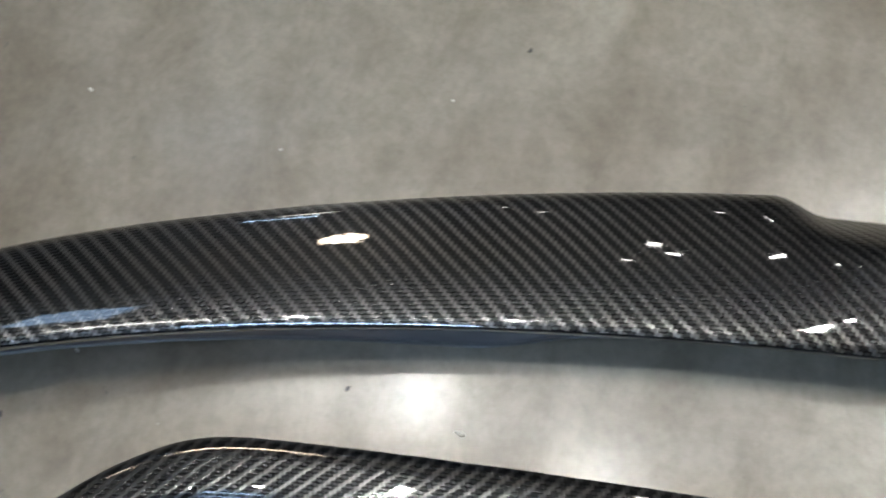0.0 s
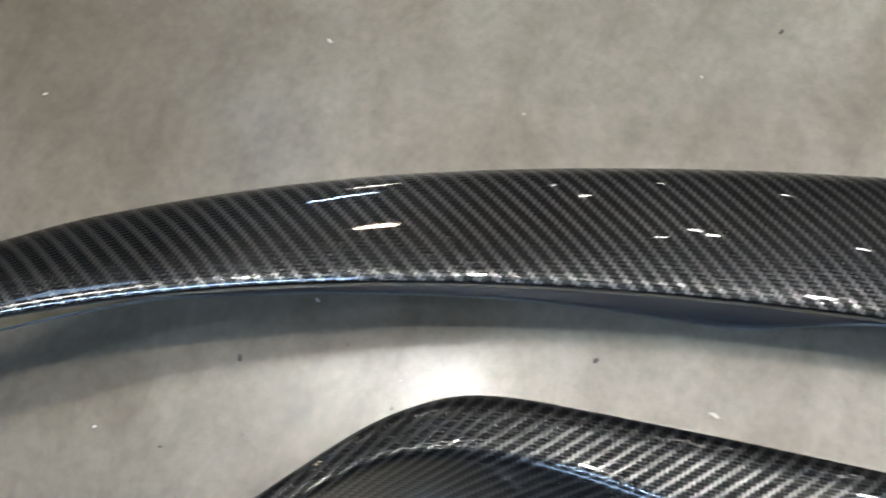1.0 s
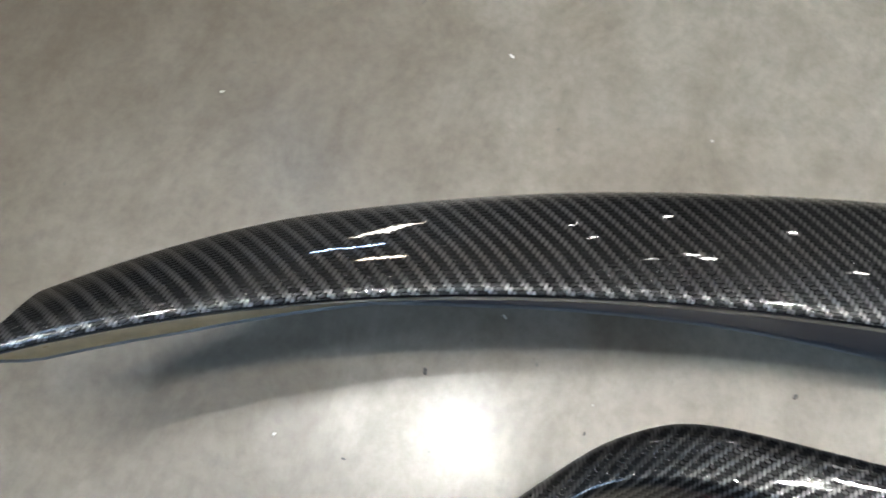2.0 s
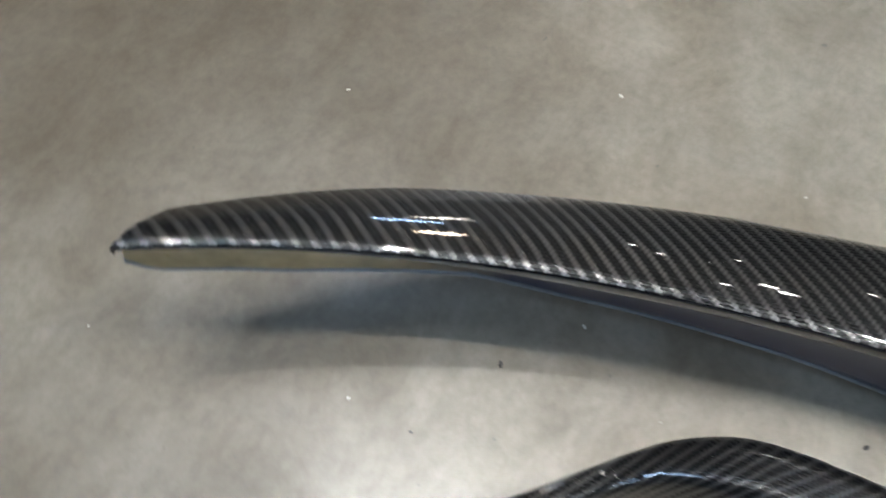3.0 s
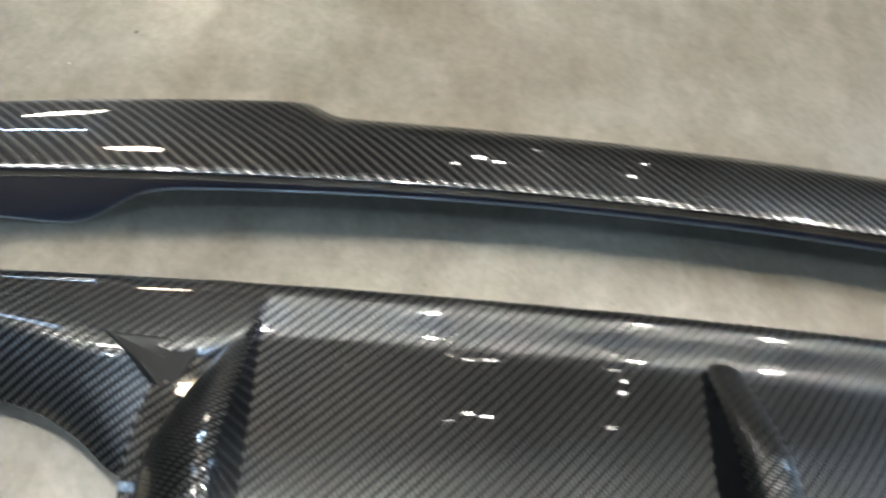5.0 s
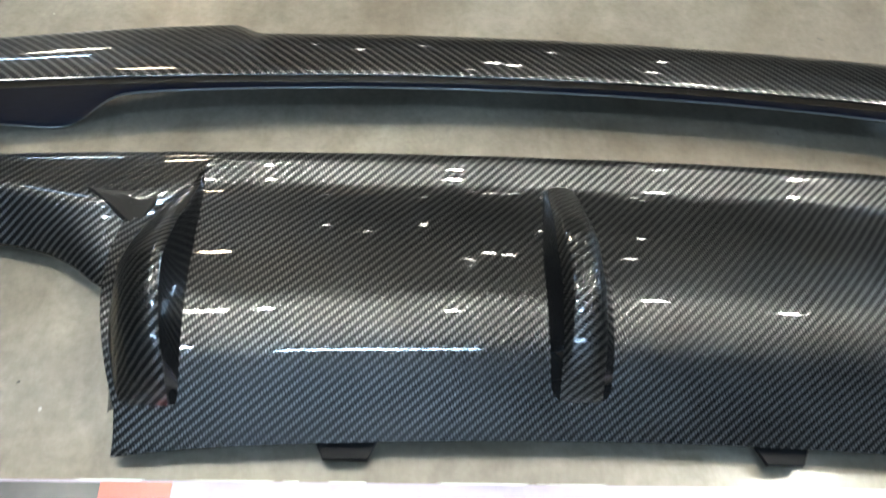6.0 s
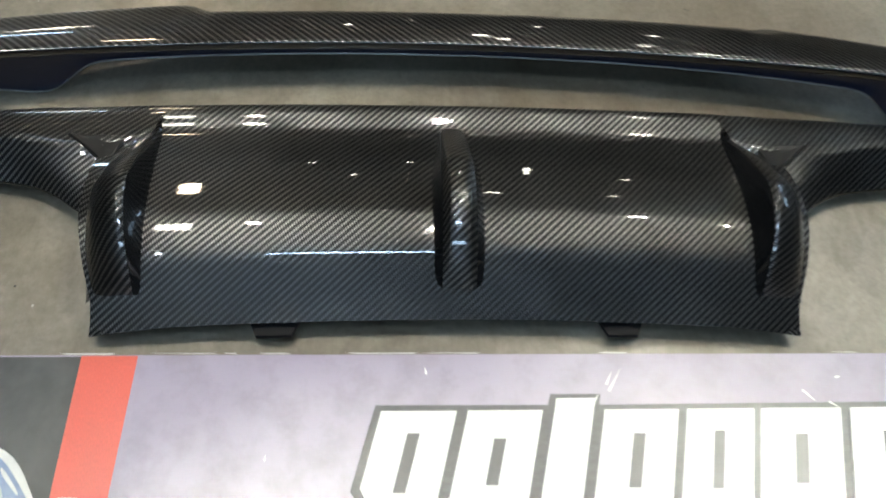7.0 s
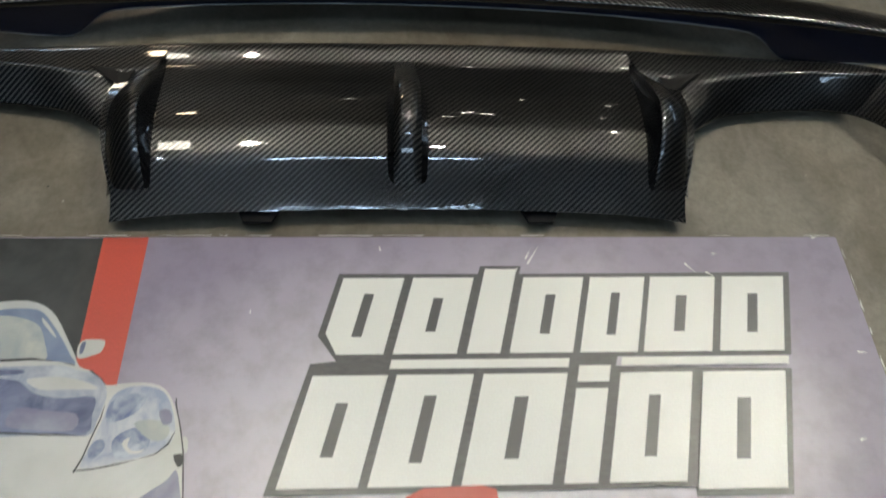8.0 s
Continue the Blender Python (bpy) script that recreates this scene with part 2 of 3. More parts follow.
for nm, b in (("wall_north", (x0, x1, y1, y1 + 0.2)), ("wall_south", (x0, x1, y0 - 0.2, y0)), ("wall_west", (x0 - 0.2, x0, y0, y1)), ("wall_east", (x1, x1 + 0.2, y0, y1))):
    tagged(mesh_object(nm, box(bmesh.new(), *b, -0.12, top), WALL_PAINT), "plain painted warehouse wall", "wall", kind="structure")
tagged(mesh_object("ceiling", box(bmesh.new(), x0, x1, y0, y1, top, top + 0.15), CEILING_PAINT), "dark painted warehouse ceiling", "ceiling", kind="structure")

# ---- ceiling lights ----


def glow(name, colour, power):
    m = bpy.data.materials.new(name)
    m.use_nodes = True
    nt = m.node_tree
    nt.nodes.clear()
    out, e = nt.nodes.new("ShaderNodeOutputMaterial"), nt.nodes.new("ShaderNodeEmission")
    e.inputs[0].default_value, e.inputs[1].default_value = (*colour, 1), power
    nt.links.new(e.outputs[0], out.inputs[0])
    return m


def fixture(x, y, w, d, colour, power, turn=0.0, drop=0.12, label="white LED ceiling light fitting"):
    """A ceiling light: a sheet-metal housing with a glowing diffuser below."""
    root = tagged(new("ceiling_light"), label, "ceiling light", group="ceiling lights")
    root.matrix_world = pose(x, y, top - drop, 0, 0, turn)
    part("housing", box(bmesh.new(), -w / 2 - 0.02, w / 2 + 0.02, -d / 2 - 0.02, d / 2 + 0.02, 0.0, drop, 0.004), WHITE_METAL, root, smooth=False)
    part("diffuser", box(bmesh.new(), -w / 2, w / 2, -d / 2, d / 2, -0.012, -0.002), glow("light_" + root.name, colour, power), root, smooth=False)
    return root


def round_fixture(x, y, r, colour, power, drop=0.3):
    root = tagged(new("ceiling_light"), "round high-bay lamp with a warm glowing disc", "ceiling light", group="ceiling lights")
    root.matrix_world = pose(x, y, top - drop)
    bm = bmesh.new()
    bmesh.ops.create_cone(bm, cap_ends=True, segments=32, radius1=r * 1.1, radius2=r * 0.4, depth=drop, matrix=Matrix.Translation((0, 0, drop / 2)))
    part("housing", bm, WHITE_METAL, root)
    bm = bmesh.new()
    bmesh.ops.create_cone(bm, cap_ends=True, segments=32, radius1=r, radius2=r, depth=0.01, matrix=Matrix.Translation((0, 0, -0.008)))
    part("diffuser", bm, glow("light_" + root.name, colour, power), root)
    return root


# small bright downlights over the parts: place, width, light given off
for lx, ly, wide, lumen in ((-0.68, 0.80, 0.05, 17), (0.26, 0.50, 0.06, 18), (2.10, 1.28, 0.06, 30), (1.45, 2.10, 0.10, 10)):
    fixture(lx, ly, wide, 0.06, NEUTRAL, lumen / (wide * 0.06), label="small white LED downlight set in a housing")
fixture(-1.45, -0.75, 0.10, 0.06, (0.72, 0.86, 1.0), 1500, label="small cold white LED downlight set in a housing")
fixture(-1.28, 0.74, 0.52, 0.34, NEUTRAL, 52, label="square LED panel with a white diffuser")
round_fixture(-1.80, 5.30, 0.19, WARM, 110)
fixture(-5.9, 15.2, 0.9, 1.8, (1.0, 0.94, 0.80), 40, label="large square LED panel in the ceiling")
fixture(-4.25, 9.9, 1.1, 0.22, COOL, 130, label="long narrow LED batten with a cold white tube")
for lx, ly in ((0.72, 5.55), (0.86, 5.25)):
    fixture(lx, ly, 0.10, 0.12, NEUTRAL, 110, label="small white LED downlight set in a housing")
for lx, ly in ((-1.0, 9.2), (0.25, 9.6), (1.6, 8.3), (2.5, 7.2), (-0.4, 7.5), (1.9, 5.2)):
    fixture(lx, ly, 0.08, 0.09, NEUTRAL, 70, label="small white LED downlight set in a housing")
fixture(0.50, 4.75, 0.07, 0.05, NEUTRAL, 60, label="small white LED downlight set in a housing")
fixture(-2.05, 1.95, 0.50, 0.40, COOL, 8, label="square LED panel with a cold white diffuser")
fixture(-0.05, -1.40, 1.0, 0.10, COOL, 150, label="long narrow LED batten with a cold white tube")
# Two unseen panels added as cool fill for the shaded floor.
fixture(-0.3, -4.9, 3.2, 0.8, COOL, 25, label="large cold white fill panel, added out of view")
fixture(6.4, 2.6, 1.2, 2.0, COOL, 14, label="large cold white fill panel, added out of view")
# This batten is unseen too, added for cool fill from the right.
fixture(5.8, 5.0, 0.3, 1.2, COOL, 90, label="long narrow LED batten with a cold white tube")

# ---- spoiler ----
AXIS = -0.0125      # the spoiler's middle, as it lies beside the diffuser


BY0, BY1, BY2, BY3 = 0.2504, -0.0889, -0.0075, -0.0438
BZ0, BZ1, BZ2 = 0.0427, 0.0180, 0.0259


def lip_y(X):
    v = (X / 0.6) ** 2
    return BY0 + BY1 * v + BY2 * v * v + BY3 * v ** 3


def lip_z(X):
    v = (X / 0.6) ** 2
    return BZ0 + BZ1 * v + BZ2 * v * v


SKEW = 0.0465       # the blade lies a little turned, so its steps and feet sit further along than the lip's crown


def along(X):
    """The distance of a step or foot from the blade's own middle, counted as on its seen half."""
    return abs(X - SKEW) - SKEW


def rear(X):
    """The rear edge's y and z; the wings stand a step prouder than the middle."""
    a, f = abs(X), along(X)
    v = (0.4 - (a - AXIS)) / 0.25
    wy = 0.2605 + 0.0821 * v - 0.0356 * v * v + 0.0192 * v ** 3 - 0.0107 * v ** 4
    wz = 0.0356 - 0.0204 * v + 0.0096 * v * v - 0.0069 * v ** 3
    my, mz = 0.3125 - 0.19 * (X - 0.01) ** 2, 0.0155
    t = min(1.0, max(0.0, (f - 0.172) / 0.026))
    t = t * t * (3 - 2 * t)
    return lerp(my, wy if f > 0.165 else my, t), lerp(mz, wz + 0.003 if f > 0.165 else mz, t)


FOOT_Z = [(0.0, 0.026), (0.245, 0.028), (0.262, 0.027), (0.275, 0.019), (0.287, 0.008), (0.298, 0.001), (0.31, 0.001), (0.34, 0.0095), (0.386, 0.0228), (0.43, 0.0322), (0.473, 0.0420), (0.51, 0.056), (0.545, 0.0655), (0.6, 0.0775)]
TIP = 0.6015


TOP_RISE = [(-0.05, -0.19), (0.0, 0.0), (0.05, 0.187), (0.1, 0.282), (0.2, 0.412), (0.3, 0.524), (0.4, 0.629), (0.5, 0.729), (0.6, 0.819), (0.7, 0.889), (0.8, 0.939), (0.9, 0.975), (1.0, 1.0), (1.1, 1.01)]
MIDDLE_RISE = [(-0.05, -0.15), (0.0, 0.0), (0.05, 0.17), (0.1, 0.32), (0.2, 0.57), (0.3, 0.745), (0.4, 0.850), (0.5, 0.910), (0.6, 0.945), (0.7, 0.970), (0.8, 0.987), (1.0, 1.0), (1.1, 1.0)]


def section(X):
    """Points round the spoiler at the distance X from its middle, from the rear edge over the top to the lip."""
    a = abs(X)
    yl, zl = lip_y(a), lip_z(a)
    yr, zr = rear(X)
    sag = min(1.0, max(0.0, (a - 0.42) / 0.12))
    yr, zr = yr + 0.002 * sag, zr - 0.004 * sag * sag * (3 - 2 * sag)
    cut = max(0.0, (a - 0.535) / (TIP - 0.535)) ** 2      # the rear corner of the end is eased off
    yr, zr = lerp(yr, yl, 0.28 * cut), lerp(zr, zl, 0.24 * cut)
    n = 30
    pts = [(X + AXIS, yr - 0.0005, zr - 0.004)]
    for i in range(n + 1):
        s = i / n
        wing = min(1.0, max(0.0, (along(X) - 0.172) / 0.03))
        g = lerp(smooth_table(MIDDLE_RISE, s, 0.02), smooth_table(TOP_RISE, s, 0.02), wing) if 0 < i < n else s
        roll = 0.0010 * max(0.0, (s - 0.94) / 0.06) ** 2
        pts.append((X + AXIS, lerp(yr, yl, s), lerp(zr, zl, g) - roll))
    return pts, (yl, zl)


def build_spoiler():
    root = tagged(new("spoiler"), "glossy black carbon-fibre boot-lid spoiler lying on the concrete", "car spoiler")
    xs = sorted({round(sg * (TIP - 0.11 * (i / 40) ** 1.7), 6) for i in range(41) for sg in (-1, 1)} | {round(-(TIP - 0.11) + 2 * (TIP - 0.11) * i / 200, 6) for i in range(201)})
    part("blade", sheet([section(x)[0] for x in xs], uv0=(0.0, 0.0)), CARBON_A, root)
    lip = []
    for x in xs:
        y, z = section(x)[1]
        z -= 0.0010
        t = 0.0080 * min(1.0, (TIP - abs(x)) / 0.16 + 0.14)
        lip.append([(x + AXIS, y, z), (x + AXIS, y - 0.0005, z - 0.0005), (x + AXIS, y - 0.0006, z - 0.0012), (x + AXIS, y - 0.0002, z - t * 0.7), (x + AXIS, y + 0.0008, z - t), (x + AXIS, y + 0.0022, z - t - 0.0003), (x + AXIS, y + 0.006, z - t + 0.001)])
    part("lip_edge", sheet(lip), BLACK_GLOSS, root, "glossy black bare edge under the carbon skin")
    for lab, a, b in (("riser", -0.6012, -0.245), ("riser", -0.245, 0.338), ("riser", 0.338, 0.6012)):
        rows = []
        for i in range(91):
            x = lerp(a, b, i / 90)
            y, z = section(x)[1]
            zt = z - (0.0012 + 0.0064 * min(1.0, (TIP - abs(x)) / 0.16))
            back = lerp(0.0014, 0.0030, min(1.0, max(0.0, (0.56 - abs(x)) / 0.10)))
            q = lerp(0.6, 1.0, min(1.0, max(0.0, (TIP - abs(x)) / 0.006)))
            zb = min(smooth_table(FOOT_Z, along(x), 0.003) if along(x) < 0.57 else 1.0, zt - lerp(0.0085, 0.0175, min(1.0, max(0.0, (abs(x) - 0.50) / 0.06))) * q)
            rows.append([(x + AXIS, y + back + 0.0010 * math.sin(math.pi * k / 6), lerp(zt, zb, k / 6)) for k in range(7)] + [(x + AXIS, y + back + 0.0004, zb - 0.0006), (x + AXIS, y + back + 0.0014, zb - 0.0006), (x + AXIS, y + back + 0.0020, zb + 0.0004)])
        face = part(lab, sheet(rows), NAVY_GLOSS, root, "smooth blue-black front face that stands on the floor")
        bead = [[(r[6][0], r[6][1] + 0.0004 - 0.0009 * math.cos(k * math.pi / 4), r[6][2] + 0.0004 + 0.0009 * math.sin(k * math.pi / 4)) for k in range(9)] for r in rows]
        part("bead", sheet(bead), GLINT_EDGE, face, "thin polished bottom edge, its highlight painted in as pale colour")
    rows = []
    for x in xs:
        p, (yl, zl) = section(x)
        rows.append([(p[0][0], p[0][1], p[0][2]), (p[0][0], lerp(p[0][1], yl, 0.5), lerp(p[0][2], zl, 0.5) - 0.003 - 0.007 * min(1.0, max(0.0, (TIP - abs(x)) / 0.02))), (p[0][0], min(yl + 0.012, p[0][1]), zl - 0.003 - 0.0025 * min(1.0, max(0.0, (TIP - abs(x)) / 0.03)))])
    part("underside", sheet(rows), BLACK_MATT, root)
    for sx in (-1, 1):
        end = section(sx * TIP)[0][1:]
        part("end_edge", sheet([[p, (p[0] + sx * 0.0008, p[1], p[2] - 0.0012), (p[0] + sx * 0.0004, p[1], p[2] - 0.005)] for p in end]), BLACK_GLOSS, root, "thin black cut end of the wing")
    return root


build_spoiler()

# ---- diffuser ----
# The skin runs from the far edge over a raised flange and the bulged middle panel to the near edge.


def far_y(a):
    v = (a / 0.4) ** 2
    return 0.1907 - 0.0153 * v - 0.0019 * v * v


def near_y(a):
    return 0.0125 - 0.0095 * (a / 0.236) ** 2


PROFILE = [(0.0, 0.0290), (0.0, 0.0332), (0.012, 0.0358), (0.035, 0.0366), (0.060, 0.0360), (0.085, 0.0345), (0.108, 0.0329), (0.128, 0.0319), (0.150, 0.0317), (0.185, 0.0330), (0.26, 0.0372), (0.35, 0.0418), (0.45, 0.0456),
           (0.55, 0.0480), (0.61, 0.0486), (0.655, 0.0480), (0.71, 0.0455), (0.765, 0.0428), (0.80, 0.0398), (0.85, 0.0338), (0.91, 0.0262), (0.96, 0.0204), (1.0, 0.0165)]


def profile_at(s):
    """The panel's section, eased between the given heights."""
    return s, smooth_table(PROFILE[1:], s, 0.009) if s < 0.985 else table(PROFILE[1:], s)


def cloth(p):
    """Where a point of the diffuser lies on the one draped cloth."""
    return p[0] * 1.02 + math.copysign(0.5 * p[2], p[0]) * min(1.0, max(0.0, (abs(p[0]) - 0.40) / 0.08)), p[1] + 0.45 * p[2]


def panel_point(x, s, z):
    a = abs(x)
    k = max(0.0, (a - 0.20) / 0.036)
    return (x + math.copysign(0.014 * k * math.sin(math.pi * min(1.0, s * 1.12)), x), lerp(far_y(a), near_y(a), s), z - 0.006 * max(0.0, (a - 0.17) / 0.066) ** 2 * s)


def panel_z(a, y):
    s = (far_y(a) - y) / (far_y(a) - near_y(a))
    return smooth_table(PROFILE[1:], s, 0.012) - 0.006 * max(0.0, (a - 0.17) / 0.066) ** 2 * s


def spline(c, i, m):
    a, f = divmod(i, m)
    f /= m
    n = len(c) - 1
    p0, p1, p2, p3 = (Vector(c[max(0, min(n, a + d))]) for d in (-1, 0, 1, 2))
    return 0.5 * ((2 * p1) + (p2 - p0) * f + (2 * p0 - 5 * p1 + 4 * p2 - p3) * f * f + (3 * p1 - p0 - 3 * p2 + p3) * f ** 3)


def side_arm(root, sx):
    """A band that leaves the flange, folds down to the cut-out and climbs as it wraps round the outer corner."""
    outer = [(0.205, far_y(0.205), 0.0), (0.236, far_y(0.236), 0.0), (0.285, far_y(0.285), 0.0), (0.33, 0.1795, 0.0), (0.363, 0.1770, 0.0), (0.392, 0.1740, 0.001), (0.410, 0.1690, 0.004), (0.4245, 0.1600, 0.009), (0.4365, 0.1490, 0.0155), (0.4490, 0.1335, 0.0235),
             (0.4630, 0.1155, 0.0295), (0.4800, 0.0950, 0.0330), (0.4910, 0.0770, 0.0350), (0.4950, 0.0580, 0.0355), (0.4945, 0.0350, 0.0355), (0.4930, 0.0080, 0.0355)]
    inner = [(0.226, 0.120, 0.028), (0.244, 0.1025, 0.022), (0.2580, 0.0985, 0.018), (0.2805, 0.1145, 0.016), (0.305, 0.1255, 0.014), (0.350, 0.1320, 0.013), (0.380, 0.1330, 0.013), (0.401, 0.1320, 0.013), (0.420, 0.1272, 0.014), (0.4365, 0.1162, 0.016), (0.4520, 0.1015, 0.017), (0.4640, 0.0870, 0.016), (0.4725, 0.0710, 0.014), (0.4735, 0.052, 0.010), (0.4745, 0.030, 0.005), (0.475, 0.005, 0.002)]
    shape = ((0.0, 0.0280), (0.0, 0.0325), (0.03, 0.0352), (0.10, 0.0365), (0.20, 0.0368), (0.34, 0.0373), (0.46, 0.0372), (0.53, 0.0345), (0.60, 0.0292), (0.70, 0.0218), (0.85, 0.0108), (1.0, 0.0))
    shape = shape[:2] + tuple((k / 26, smooth_table(shape[1:], k / 26, 0.028)) for k in range(1, 26)) + shape[-1:]
    rows, rim = [], []
    m = 6
    for i in range((len(outer) - 1) * m + 1):
        o, n = spline(outer, i, m), spline(inner, i, m)
        row = []
        for s, z in shape:
            p = o.to_2d().lerp(n.to_2d(), s)
            lift = o.z * min(1.0, max(0.0, (1 - s) / 0.46))
            row.append((sx * p.x, p.y, lift + (z if z >= 0.0328 else n.z + z * (1 - n.z / 0.0328))))
        rows.append(row)
        edge, back_in = row[-1], o.to_2d().lerp(n.to_2d(), 0.93)
        low = max(0.0004, n.z - 0.0030)
        rim.append([edge, (edge[0], edge[1] - 0.0003, edge[2] - 0.0005), (edge[0], edge[1] - 0.0002, low + 0.0004), (edge[0], edge[1] + 0.0004, low), (sx * back_in.x, back_in.y, low + 0.001)])
    part("side_arm", sheet(rows, lay_flat=cloth), CARBON_B, root, "curved carbon arm round the exhaust cut-out")
    part("rim", sheet(rim), BLACK_GLOSS, root, "thin black cut edge of the arm")
    back = [[r[0], (r[0][0], r[0][1] - 0.001 , r[0][2] - 0.004), (lerp(r[0][0], r[-1][0], 0.5), lerp(r[0][1], r[-1][1], 0.5), r[10][2] - 0.012)] for r in rows]
    part("back", sheet(back), BLACK_MATT, root)
    return rows


def fin(root, rows_at, y_far, y_near, n, label, walls):
    """A fin: a woven crown with side walls whose shade is painted plain black; walls gives the columns where it splits.
    """
    rows = [rows_at(lerp(y_far, y_near, i / n), i / n) for i in range(n + 1)]
    lo, hi = walls
    crown = part("fin", sheet([r[lo:hi + 1] for r in rows], uv0=(0.004, 0.002)), CARBON_B, root, label)
    if lo:
        part("fin_wall", sheet([r[:lo + 1] for r in rows]), BLACK_GLOSS, crown, "steep side wall, its shade painted plain black")
    if hi < len(rows[0]) - 1:
        part("fin_wall", sheet([r[hi:] for r in rows]), BLACK_GLOSS, crown, "steep side wall, its shade painted plain black")


def centre_fin(y, t):
    h = 0.021 * min(1.0, (t / 0.40) ** 0.65) * math.cos(0.5 * math.pi * min(1.0, max(0.0, (t - 0.45) / 0.55)) ** 1.6) ** 0.8
    w = lerp(0.0105, 0.0182, min(1.0, t / 0.45) ** 0.8) * min(1.0, 0.35 + t / 0.05)
    zb = panel_z(0.0, y) - 0.0015
    tw = w * lerp(0.60, 0.46, min(1, t / 0.5))
    out = []
    for x, k in ((-w, 0.0), (-w * 0.93, 0.10), (lerp(-w, -tw, 0.7), 0.72), (-tw, 0.90), (-tw * 0.8, 0.975), (-tw * 0.3, 1.0), (tw * 0.3, 1.0), (tw * 0.8, 0.975), (tw, 0.90), (lerp(w, tw, 0.7), 0.72), (w * 0.93, 0.10), (w, 0.0)):
        out.append((x + 0.0030, y, zb + h * k))
    return out


RIDGE = [(0.0, 0.2105), (0.22, 0.2130), (0.5, 0.2145), (0.75, 0.2130), (1.0, 0.2085)]
BASE_IN = [(0.0, 0.2085), (0.3, 0.2060), (0.6, 0.2040), (1.0, 0.2025)]
BASE_OUT = [(0.0, 0.2135), (0.15, 0.226), (0.3, 0.2375), (0.42, 0.2455), (0.5, 0.2495), (0.75, 0.2475), (1.0, 0.241)]


def side_fin(sx):
    def rows_at(y, t):
        h = 0.024 * min(1.0, (t / 0.55) ** 0.9) * math.cos(0.5 * math.pi * min(1.0, max(0.0, (t - 0.45) / 0.55)) ** 1.8) ** 0.8
        r, a, o = smooth_table(RIDGE, t, 0.05), smooth_table(BASE_IN, t, 0.05), smooth_table(BASE_OUT, t, 0.04)
        za = panel_z(a, y) - 0.0015
        zo = lerp(panel_z(min(o, 0.24), y), 0.016, min(1.0, max(0.0, (t - 0.1) / 0.5))) - 0.001
        zr = panel_z(0.2, y) + h
        pts = []
        for x, z in ((a, za), (lerp(a, r, 0.12), lerp(za, zr, 0.12)), (lerp(a, r, 0.72), lerp(za, zr, 0.80)), (lerp(a, r, 0.90), lerp(za, zr, 0.965)), (r, zr), (lerp(r, o, 0.12), lerp(zr, zo, 0.0)), (lerp(r, o, 0.30), lerp(zr, zo, 0.03)), (lerp(r, o, 0.50), lerp(zr, zo, 0.11)), (lerp(r, o, 0.70), lerp(zr, zo, 0.26)), (lerp(r, o, 0.86), lerp(zr, zo, 0.50)), (lerp(r, o, 0.96), lerp(zr, zo, 0.80)), (o, zo)):
            pts.append((sx * x, y, z))
        return pts if sx > 0 else pts[::-1]
    return rows_at


def recess(root, sx, below):
    """A small dark sheet added for the pocket's shade between the flange, the arm and the outer fin, with a raised
    rolled border.
    """
    a, b, c = Vector((0.2720, 0.1525)), Vector((0.2300, 0.1545)), Vector((0.2395, 0.1235))
    mid = (a + b + c) / 3
    ring = []
    for p, q in ((a, b), (b, c), (c, a)):
        for k in range(10):
            f = k / 10
            ring.append(p.lerp(q, f) + (mid - (p + q) / 2) * 0.10 * math.sin(math.pi * f))

    def height(v):
        near = sorted(((abs(p[0]) - v.x) ** 2 + (p[1] - v.y) ** 2, p[2]) for p in below)[:4]
        w = [1 / (d + 1e-7) for d, z in near]
        return sum(k * z for k, (d, z) in zip(w, near)) / sum(w)

    za, zb, zc = (height(p) + 0.0012 for p in (a, b, c))

    def plane(v):
        d = (b.y - c.y) * (a.x - c.x) + (c.x - b.x) * (a.y - c.y)
        u = ((b.y - c.y) * (v.x - c.x) + (c.x - b.x) * (v.y - c.y)) / d
        w = ((c.y - a.y) * (v.x - c.x) + (a.x - c.x) * (v.y - c.y)) / d
        return u * za + w * zb + (1 - u - w) * zc

    rows = []
    for f, dz in ((-0.09, -0.0040), (-0.04, -0.0010), (0.02, 0.0002), (0.10, 0.0005), (0.22, 0.0003), (0.45, -0.0001), (0.75, -0.0003), (0.97, -0.0003)):
        row = []
        for p in ring:
            v = p.lerp(mid, f)
            row.append((sx * v.x, v.y, plane(v) + dz))
        rows.append(row + row[:1])
    part("recess", sheet(rows), POCKET_SHADE, root, "smooth dark grey sheet added for the shade in the pocket beside the fin")


